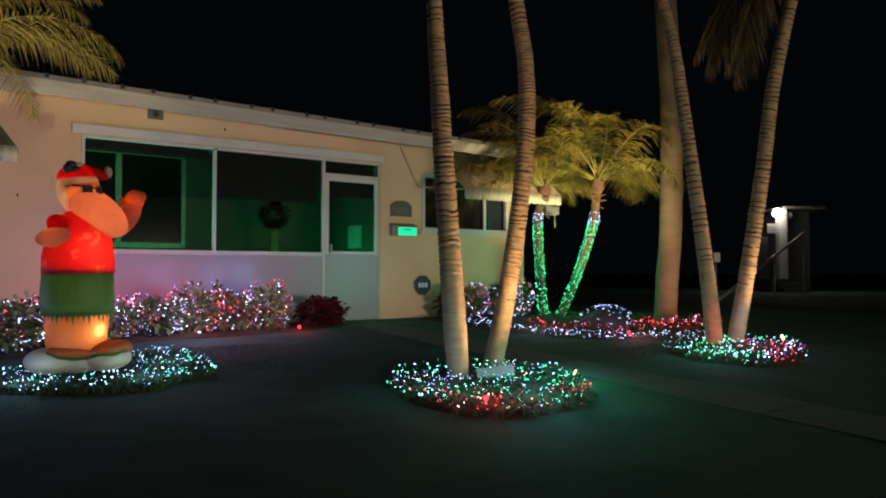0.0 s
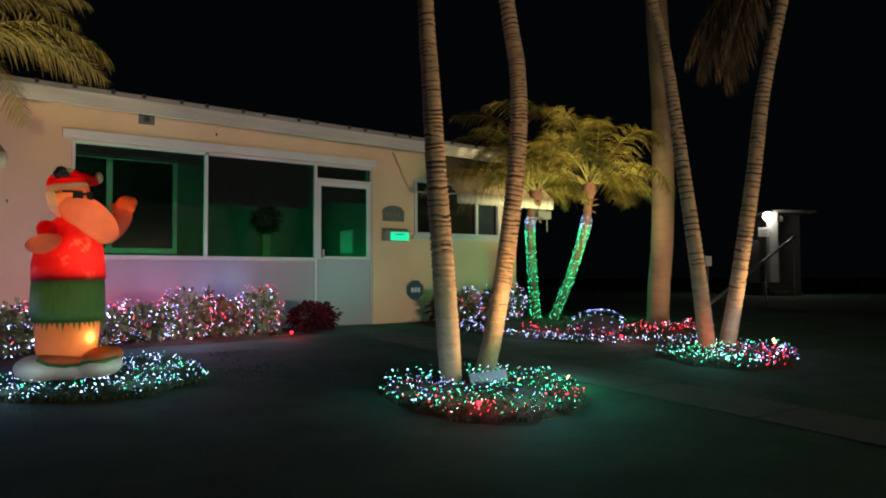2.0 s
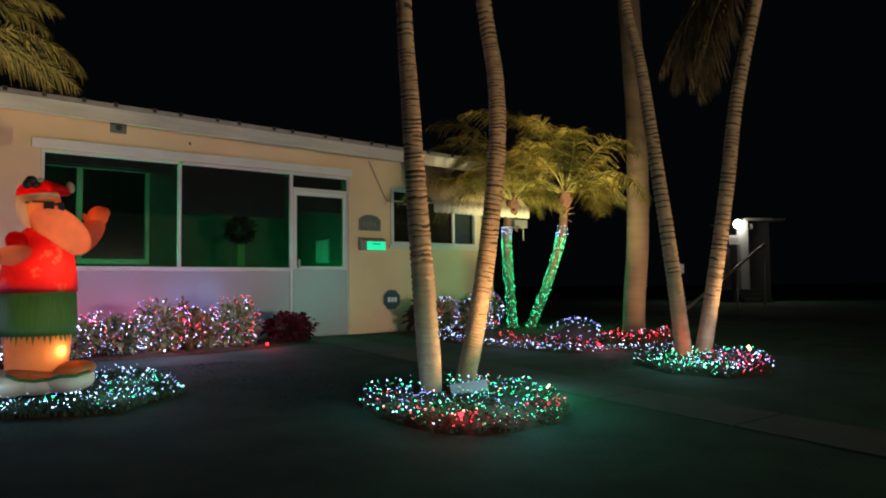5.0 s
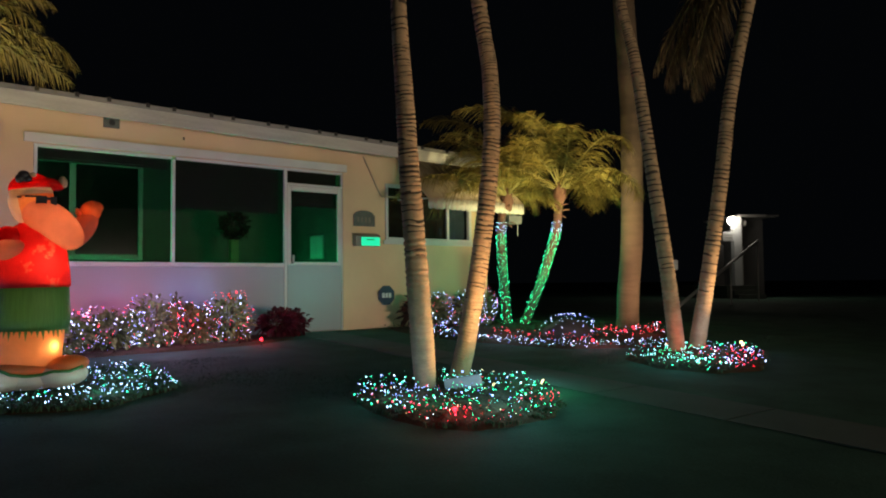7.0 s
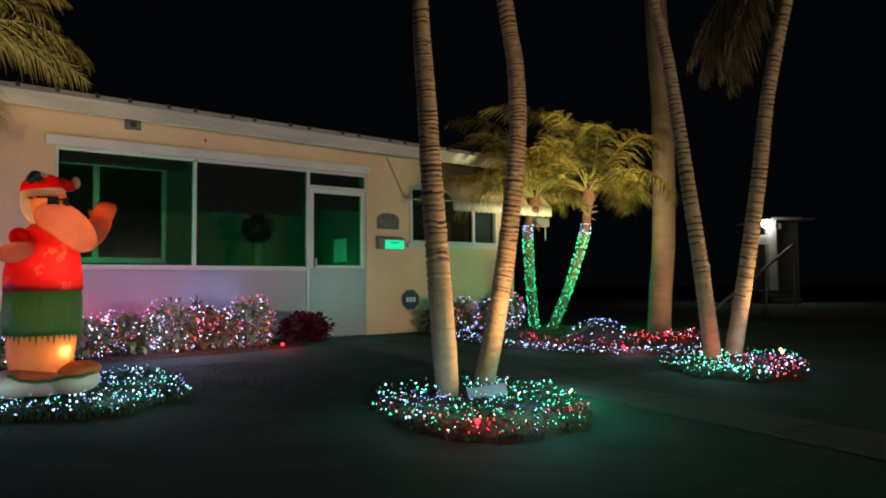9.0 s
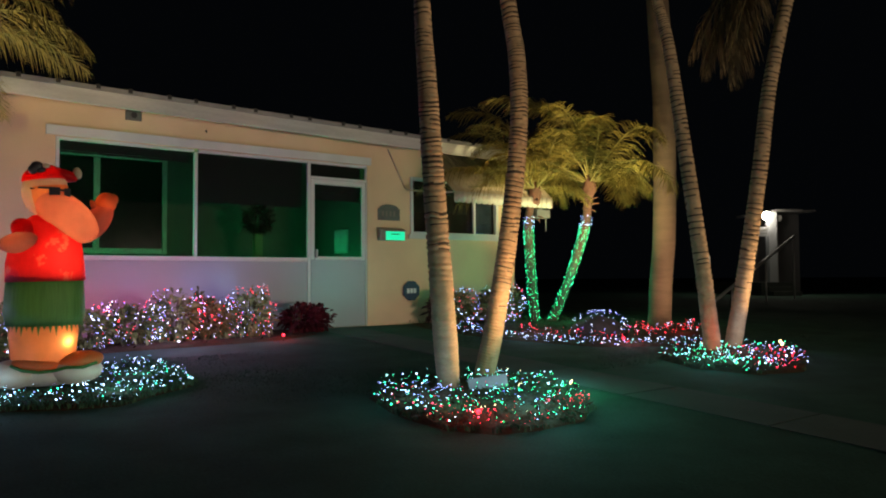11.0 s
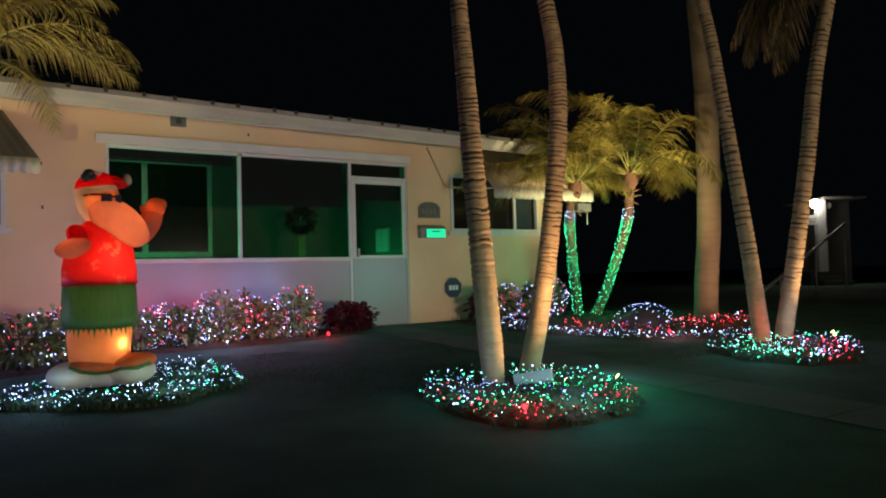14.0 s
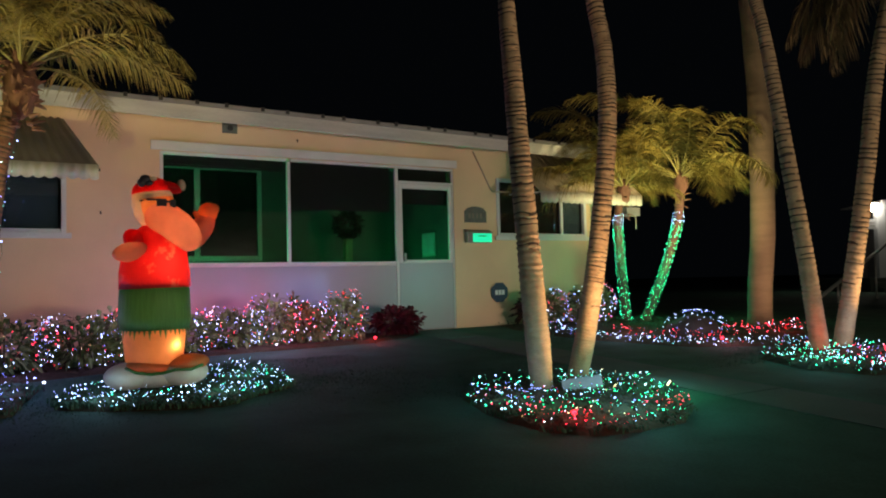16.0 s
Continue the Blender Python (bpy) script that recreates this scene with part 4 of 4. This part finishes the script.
string_lights("cool white bulbs strewn over the ground cover", zoned(over(BED_S, 600, 17, 0.02, 0.09), ((1.9, 7.4, 0.35, ((L_BLUE, 2), (L_WHITE, 5))),), ((L_COOL, 2.2), (L_WHITE, 4), (L_BLUE, 1.2), (L_GREEN, 0.5)), 18), 0.0068, 19, "bed lights")
string_lights("bluish white bulbs in the small patch", split(over(BED_L, 60, 27, 0.04, 0.12), ((L_BLUE, 4), (L_WHITE, 5)), 28), 0.0085, 29, "bed lights")

# white front row and red rows of the corner bed
r = random.Random(40)
front = spline([(7.75, 9.7, 0), (7.55, 8.9, 0), (7.65, 8.2, 0), (7.8, 7.6, 0), (8.3, 7.2, 0), (9.2, 6.95, 0)], 330)
white = [(p.x + r.uniform(-0.13, 0.13), p.y + r.uniform(-0.13, 0.13), gz(p.y) + r.uniform(0.02, 0.10)) for p in front]
redl = spline([(8.4, 9.2, 0), (8.15, 8.5, 0), (8.3, 7.95, 0), (8.6, 7.6, 0)], 70)
red = [(p.x + r.uniform(-0.14, 0.14), p.y + r.uniform(-0.14, 0.14), gz(p.y) + r.uniform(0.04, 0.12)) for p in redl]
red += [(9.75 + r.uniform(-0.9, 0.7), 7.85 + r.uniform(-0.3, 0.25), gz(8) + r.uniform(0.04, 0.16)) for _ in range(150)]
string_lights("row of white bulbs edging the corner bed", split(white, ((L_WHITE, 6), (L_BLUE, 3), (L_RED, 0.8), (L_COOL, 1.5)), 41), 0.0092, 42, "bed lights")
string_lights("red bulbs heaped round the palm bases", [(L_RED, red[::5] + red[1::5] + red[2::5] + red[3::5]), (L_WHITE, red[4::5])], 0.0102, 43, "bed lights")

# net-lit rock
mound = thing("rock_mound", "brown rounded rock heap under net lights", "rock", at=(8.82, 8.25, 0.0))
bm = bmesh.new()
ball(bm, (0, 0, 0.06), (0.37, 0.30, 0.22), seg=30)
for v in bm.verts:
    v.co *= 1 + 0.18 * noise.noise(v.co * 4)
part("rock", bm, M_ROCK, mound)
pts = []
for i in range(9):
    for j in range(10):
        a, e = 2 * math.pi * (j + 0.5 * (i % 2)) / 10 + r.uniform(-0.1, 0.1), radians(8 + i * 9 + r.uniform(-3, 3))
        pts.append((8.82 + 0.45 * math.cos(e) * math.cos(a), 8.25 + 0.37 * math.cos(e) * math.sin(a), 0.06 + 0.29 * math.sin(e)))
string_lights("bluish white net lights over the rock heap", split(pts, ((L_BLUE, 4), (L_WHITE, 3)), 51), 0.0098, 52, "net lights")


def shrub(x, y, w, h, mats, seed, label, name="shrub", leaf=0.11, count=420, group="porch shrubs"):
    t = thing(name, label, name.replace("_", " "), group, at=(x, y, gz(y)))
    rr = random.Random(seed)
    for k in range(7):
        a = rr.uniform(0, 6.3)
        bm = bmesh.new()
        tube(bm, [(0.03 * math.cos(a), 0.03 * math.sin(a), -0.02), (w * 0.3 * math.cos(a), w * 0.25 * math.sin(a), h * 0.45), (w * 0.55 * math.cos(a), w * 0.45 * math.sin(a), h * 0.8)], [0.012, 0.009, 0.005], 6)
        part("stem", bm, M_STEM, t)
    verts, faces = leaf_cloud(count, (w, w * 0.8, h * 0.5), leaf, seed, 0.35, 0.45, 0.06)
    o = tagged(new("foliage", raw("foliage", verts, faces, mats)), kind="stuff")
    o.parent = t
    return t


SHRUBS = [(-0.6, 9.1, 0.42, 0.5), (0.2, 9.1, 0.42, 0.52), (0.9, 9.1, 0.42, 0.5), (1.5, 9.1, 0.40, 0.52), (2.1, 9.2, 0.40, 0.5), (2.6, 9.5, 0.36, 0.5), (3.1, 9.85, 0.36, 0.46), (3.6, 9.98, 0.33, 0.48), (4.05, 10.02, 0.32, 0.60), (4.5, 10.08, 0.31, 0.5), (4.95, 10.12, 0.30, 0.62)]
pts = []
for k, (x, y, w, h) in enumerate(SHRUBS):
    shrub(x, y, w, h, M_CROTON, 60 + k, "leafy croton shrub strung with tiny bulbs against the porch")
    for _ in range(190):
        a, e = r.uniform(math.pi * 0.8, math.pi * 2.2), r.uniform(0.0, 1.0)
        q = math.sqrt(max(0, 1 - (e * 2 - 1) ** 2 * 0.75))
        pts.append((x + w * 1.02 * q * math.cos(a), y + w * 0.85 * q * math.sin(a), gz(y) + 0.03 + h * 0.95 * e))
near = [p for p in pts if p[0] > 3.95]
far = [p for p in pts if p[0] <= 3.95]
string_lights("white and red bulbs draped over the porch shrubs", split(far, ((L_WHITE, 5), (L_RED, 3), (L_BLUE, 2.6), (L_WARM, 0.6)), 71), 0.0088, 72, "shrub lights")
string_lights("red and white bulbs draped over the porch shrubs", split(near, ((L_WHITE, 4), (L_RED, 5), (L_BLUE, 1.6)), 73), 0.0090, 74, "shrub lights")
pts = []
for k, (x, y, w, h) in enumerate(((8.15, 10.35, 0.34, 0.55), (8.7, 10.2, 0.34, 0.58), (9.15, 10.4, 0.3, 0.6))):
    shrub(x, y, w, h, M_CROTON, 80 + k, "leafy croton shrub with bulbs below the sliding window")
    for _ in range(150):
        a, e = r.uniform(math.pi * 0.9, math.pi * 2.1), r.uniform(0.0, 1.0)
        q = math.sqrt(max(0, 1 - (e * 2 - 1) ** 2 * 0.75))
        pts.append((x + w * q * math.cos(a), y + w * 0.85 * q * math.sin(a), gz(y) + 0.03 + h * 0.95 * e))
string_lights("white and red bulbs over the window shrubs", split(pts, ((L_WHITE, 4), (L_BLUE, 2.5), (L_RED, 3)), 85), 0.0102, 86, "shrub lights")
shrub(4.38, 10.2, 0.22, 0.60, M_CROTON, 95, "tall leafy croton shoot with yellow green leaves by the porch", leaf=0.13, count=130)
shrub(2.35, 9.5, 0.24, 0.56, M_CROTON, 96, "tall leafy croton shoot with yellow green leaves by the porch", leaf=0.13, count=110)
shrub(5.72, 10.42, 0.32, 0.40, M_POINS, 90, "dark red poinsettia bush by the porch door", "poinsettia", 0.12, 380, "poinsettias")
shrub(5.98, 10.5, 0.20, 0.36, M_POINS, 91, "dark red poinsettia bush by the porch door", "poinsettia", 0.12, 300, "poinsettias")
shrub(7.98, 10.55, 0.2, 0.5, M_DARKLEAF, 92, "dark reddish spiky plant by the wall", "plant", 0.16, 160, "plants")


def flood(x, y, label, colour, radius=0.02):
    """A small stake lamp with a round coloured head."""
    t = thing("stake_lamp", label, "garden lamp", "stake lamps", at=(x, y, gz(y)))
    bm = bmesh.new()
    tube(bm, [(0, 0, -0.02), (0, 0, 0.05)], 0.006, 8)
    part("stake", bm, M_BLACK, t)
    bm = bmesh.new()
    ball(bm, (0, 0, 0.068), (radius, radius, radius), seg=14)
    part("bulb", bm, colour, t)
    return t


L_REDBIG = glow("red_flood", (1.0, 0.02, 0.04), 6.0)
L_WHITEBIG = glow("white_flood", (0.7, 0.8, 1.0), 6.0)
flood(4.33, 5.13, "small red glowing stake lamp in the bed", L_REDBIG, 0.014)
flood(8.26, 7.39, "small red glowing stake lamp in the bed", L_REDBIG, 0.016)
flood(5.16, 9.68, "small red glowing stake lamp by the shrubs", L_REDBIG, 0.016)
flood(3.98, 9.62, "small white glowing stake lamp by the shrubs", L_WHITEBIG, 0.009)
flood(1.78, 8.05, "small white glowing stake lamp in the ground cover", L_WHITEBIG, 0.009)


def spot_lamp(x, y, turn, label, lift=0.045):
    t = thing("spot_lamp", label, "garden lamp", "warm spot lamps", at=(x, y, gz(y)))
    bm = bmesh.new()
    tube(bm, [(0, 0, -0.02), (0, 0, lift)], 0.007, 8)
    part("stake", bm, M_BLACK, t)
    d = Vector((math.cos(turn), math.sin(turn), 0.7)).normalized()
    a = Vector((0, 0, lift))
    bm = bmesh.new()
    tube(bm, [a - d * 0.03, a, a + d * 0.025], [0.012, 0.018, 0.021], 14)
    housing = part("housing", bm, M_BLACK, t, "black lamp housing")
    bm = bmesh.new()
    tube(bm, [a + d * 0.026, a + d * 0.029], 0.018, 14)
    part("lens", bm, M_SPOTLENS, housing, "glowing warm lens")
    return t


spot_lamp(5.58, 5.59, radians(140), "black stake spot lamp with warm lens")
spot_lamp(5.17, 5.68, radians(100), "black stake spot lamp with warm lens")
spot_lamp(9.15, 6.0, radians(150), "black stake spot lamp with warm lens", 0.07)
spot_lamp(9.38, 6.15, radians(150), "black stake spot lamp with warm lens", 0.07)

st = thing("white_block", "pale rectangular stone block between two palm trunks", "stone block", at=(4.98, 5.82, gz(5.85) + 0.03))
b3 = part("block", rbox(-0.135, 0.135, -0.05, 0.05, 0, 0.085, 0.012), M_STONE, st)
b3.rotation_euler = (radians(-18), radians(-9), radians(-38))

# ---------- inflatable figure ----------
U = 0.00418
FIG = (2.485, 7.57)


def fp(px, py, w=0.0):
    return ((px - 272) * U, -w, (680 - py) * U)


bm = bmesh.new()


def fb(px, py, su, sv, sw, mi, turn=0, w=0.0, seg=28):
    ball(bm, fp(px, py, w), (su * U, sw * U, sv * U), (0, turn, 0), mi, seg)


# 0 red, 1 green, 2 skin, 3 beard, 4 white, 5 dark
fb(226, 657, 42, 23, 46, 4, 0, 0.05)
fb(318, 655, 46, 23, 50, 4, 0, 0.06)
fb(272, 660, 60, 20, 46, 4, 0, 0.02)
tube(bm, [fp(222, 640, 0.21), fp(240, 648, 0.245), fp(264, 652, 0.235), fp(286, 651, 0.235), fp(304, 646, 0.26), fp(330, 647, 0.265), fp(352, 641, 0.22)], 2.6 * U, 8, 1)
fb(262, 643, 44, 13, 34, 2, 3, 0.10)
fb(325, 640, 40, 16, 36, 2, -6, 0.10)
tube(bm, [fp(271, 655), fp(270, 630), fp(270, 590), fp(270, 570)], [46 * U, 51 * U, 55 * U, 56 * U], 32, 2)
tube(bm, [fp(271, 580), fp(271, 560), fp(271, 520), fp(271, 500), fp(271, 496)], [60 * U, 64 * U, 62 * U, 60 * U, 50 * U], 40, 1)
for k in range(44):
    a = 2 * math.pi * k / 44
    c, s = math.cos(a), math.sin(a)
    p = Vector(fp(271, 578)) + Vector((c * 62 * U, s * 62 * U, 0))
    t1, t2 = Vector((-s, c, 0)) * 0.014, Vector((0, 0, -0.035 - 0.02 * (k % 3)))
    vs = [bm.verts.new(q) for q in (p - t1, p + t1, p + t2 + Vector((c, s, 0)) * 0.008)]
    bm.faces.new(vs).material_index = 1
tube(bm, [fp(272, 513), fp(272, 508), fp(271, 480), fp(272, 445), fp(273, 418), fp(274, 402)], [52 * U, 63 * U, 62 * U, 56 * U, 44 * U, 24 * U], 40, 0)
fb(240, 428, 25, 18, 30, 0, 38, 0.08)
fb(234, 447, 34, 17, 22, 3, -9, 0.16)
# the head is one skin: cap, band, hair and face by height and side
old = set(bm.faces)
HEAD = (fp(269, 362), (37 * U, 40 * U, 46 * U), radians(-8))
CAP = (fp(268, 341), (36 * U, 39 * U, 25 * U), radians(-6))
BEARD = (fp(303, 402, 0.07), (59 * U, 43 * U, 33 * U), radians(36))


def within(p, form, grow=1.0):
    c, size, a = form
    d = Vector(p) - Vector(c)
    d = Vector((d.x * math.cos(a) - d.z * math.sin(a), d.y, d.x * math.sin(a) + d.z * math.cos(a)))
    return sum((k / (q * grow)) ** 2 for k, q in zip(d, size)) < 1


fb(269, 362, 37, 46, 40, 2, -8, 0.0, 72)
fb(268, 341, 36, 25, 39, 0, -6, 0.0, 60)
for f in set(bm.faces) - old:
    c = f.calc_center_median()
    px, py = 272 + c.x / U, 680 - c.z / U
    edge = 343 - (px - 272) * 0.12
    hair = px < 249 + max(0, py - 375) * 0.35
    f.material_index = 0 if py < edge else 4 if py < edge + 10 or hair else 2
head = set(bm.faces) - old
fb(303, 402, 59, 33, 43, 3, 36, 0.07, 64)
beard = set(bm.faces) - old - head
# open the skins to each other where they meet, as sewn panels are
gone = [f for f in head if within(f.calc_center_median(), BEARD, 0.95)] + [f for f in beard if within(f.calc_center_median(), HEAD, 0.95)]
bmesh.ops.delete(bm, geom=gone, context="FACES")
fb(350, 410, 40, 21, 24, 3, -52, 0.0)
fb(366, 377, 20, 18, 16, 2, -55, 0.0)
fb(375, 371, 13, 11, 12, 2, -30, 0.0)
fb(346, 381, 10, 5, 6, 2, 60, 0.02)
fb(297, 333, 24, 10, 18, 0, 12, 0.03)
fb(319, 329, 7, 10, 7, 4, -15, 0.05)
for px, py, su, sv in ((256, 323, 10, 8), (250, 329, 8, 8), (262, 330, 8, 6)):
    fb(px, py, su, sv, 7, 5, 0, 0.135, 14)
fb(270, 322, 6, 4, 5, 4, 0, 0.15, 12)


def slab(px0, px1, py0, py1, w0, w1):
    box(bm, (px0 - 272) * U, (px1 - 272) * U, -w1, -w0, (680 - py1) * U, (680 - py0) * U, 5)


slab(275, 292, 357, 371, 0.165, 0.190)
slab(298, 308, 358, 372, 0.135, 0.172)
slab(292, 298, 360, 363, 0.150, 0.180)
slab(258, 275, 357, 360, 0.130, 0.178)
slab(246, 258, 359, 361, 0.095, 0.150)
turn = pose(FIG[0], FIG[1], 0.048, 0, 0, -7.8) @ Matrix.Diagonal((0.935, 0.935, 1.0, 1))
fig = new("inflatable_figure", mesh("inflatable_figure", bm, F_RED, F_GREEN, F_SKIN, F_BEARD, F_WHITE, F_DARK))
fig.matrix_basis = turn
tagged(fig, "glowing bearded inflatable in red shirt, green grass skirt and cap", "inflatable decoration")
# beard, hand, arm, sleeve and skirt lights are added fills; closed panels block bulbs
for nm, px, py, w, power in (("figure_leg_bulb", 304, 606, 0.14, 1.5), ("figure_belly_bulb", 288, 470, 0.13, 1.6), ("figure_head_bulb", 266, 362, 0.02, 1.3), ("figure_beard_fill", 312, 408, 0.07, 0.85), ("figure_hand_fill", 366, 380, 0.0, 0.45), ("figure_arm_fill", 229, 445, 0.16, 0.17), ("figure_sleeve_fill", 240, 428, 0.08, 0.25), ("figure_skirt_fill", 274, 540, 0.05, 0.65)):
    lamp(nm, "POINT", power, (1.0, 0.62, 0.26), turn @ Matrix.Translation(fp(px, py, w)), 0.03)

# ---------- neighbour ----------
nb = thing("neighbour_house", "pale neighbour house with lit porch and steps", "house", at=(25.9, 15.9, 0.1))
nb.rotation_euler = (0, 0, radians(-32))
part("wall", plain(0.7, 1.75, 0.8, 2.4, 0, 2.9), M_NBWALL, nb, "side wall with night shade put into its dark colour")
part("roof", plain(0.25, 1.8, -0.2, 2.5, 2.92, 2.98), M_ROOF, nb)
part("fascia", plain(0.25, 1.3, -0.235, -0.203, 2.91, 2.99), M_GREY, nb, "thin pale eave board")
part("porch_floor", plain(-0.5, 0.69, -0.7, 3, 0, 0.45), M_WALKWAY, nb, "raised concrete porch floor")
part("corner_board", rbox(0.46, 0.68, 0.3, 0.5, 0.452, 2.918, 0.01), M_DARKIN, nb, "dull corner board behind the post")
part("meter_box", rbox(-1.75, -1.5, 1.0, 1.2, 1.05, 1.4, 0.01), M_FRAME, nb, "small white box on a stake")
part("stake", plain(-1.65, -1.6, 1.08, 1.12, 0, 1.048), M_GREY, nb)
bm = bmesh.new()
ball(bm, (0.72, 0.26, 2.72), (0.1, 0.1, 0.12), seg=14)
part("unlit_globe", bm, M_FRAME, nb, "second small unlit globe lamp")
part("post", rbox(0.12, 0.42, -0.12, 0.12, 0.452, 2.918, 0.015), M_WHITE, nb, "white square porch post")
for k in range(2):
    part("step", rbox(-0.4, 0.6, -1.0 - 0.3 * k, -0.702 - 0.3 * k, 0, 0.30 - 0.15 * k, 0.01), M_WALKWAY, nb)
part("shutter", rbox(-0.35, 0.05, 0.5, 0.56, 0.452, 1.95, 0.01), M_BLACK, nb, "dark door shutter")
sign_plate = part("sign_plate", rbox(-0.32, 0.08, -0.16, -0.14, 2.05, 2.38, 0.01), M_WHITE, nb, "pale plate with grey bars")
for k in range(2):
    part("bar", plain(-0.26, 0.02, -0.168, -0.163, 2.14 + k * 0.1, 2.18 + k * 0.1), M_GREY, sign_plate)
rail = thing("ramp_handrail", "long grey sloping handrail on the neighbour lawn", "handrail")
bm = bmesh.new()
tube(bm, [(22.7, 13.1, 1.93), (18.8, 12.0, 1.0), (15.1, 10.95, 0.12)], 0.04, 8)
part("top_rail", bm, M_GREY, rail)
for px, py, pz in ((22.6, 13.08, 1.9), (19.6, 12.22, 1.17), (16.8, 11.43, 0.5)):
    bm = bmesh.new()
    tube(bm, [(px, py, 0.06), (px, py, pz)], 0.025, 8)
    part("post", bm, M_GREY, rail)
wl2 = thing("wall_lamp", "bright white globe lamp at the neighbour porch", "lamp", at=(25.85, 15.75, 2.87))
bm = bmesh.new()
ball(bm, (0, 0, 0), (0.15, 0.15, 0.15), seg=18)
part("globe", bm, L_LAMP, wl2).visible_shadow = False
bm = bmesh.new()
tube(bm, [(0, 0.0, 0.12), (0, 0.0, 0.17)], 0.05, 12)
part("cap", bm, M_GREY, wl2)

# ---------- lawn ----------
r = np.random.RandomState(3)
N = 60000
gx, gy = r.uniform(-1.5, 12.5, N), 6.2 + 2.7 * r.rand(N)
keep = np.array([abs(x - (6.40 - (10.75 - y) * 0.072)) > 0.32 and not any(inside(p, x, y) for p in (BED_A, BED_C, BED_H, BED_G)) for x, y in zip(gx, gy)])
verts, faces = [], []
for x, y in zip(gx[keep], gy[keep]):
    a, h = r.uniform(0, 6.28), r.uniform(0.006, 0.014)
    p, w = (x, y, gz(y) - 0.005), 0.005
    dx, dy = math.cos(a), math.sin(a)
    n = len(verts)
    verts += [(x - dy * w, y + dx * w, p[2]), (x + dy * w, y - dx * w, p[2]), (x + dx * h * 0.6, y + dy * h * 0.6, p[2] + h)]
    faces.append((n, n + 1, n + 2))
tagged(new("grass", raw("grass", verts, faces, M_BLADE)), "short dark lawn grass at night", "grass", "", "stuff")
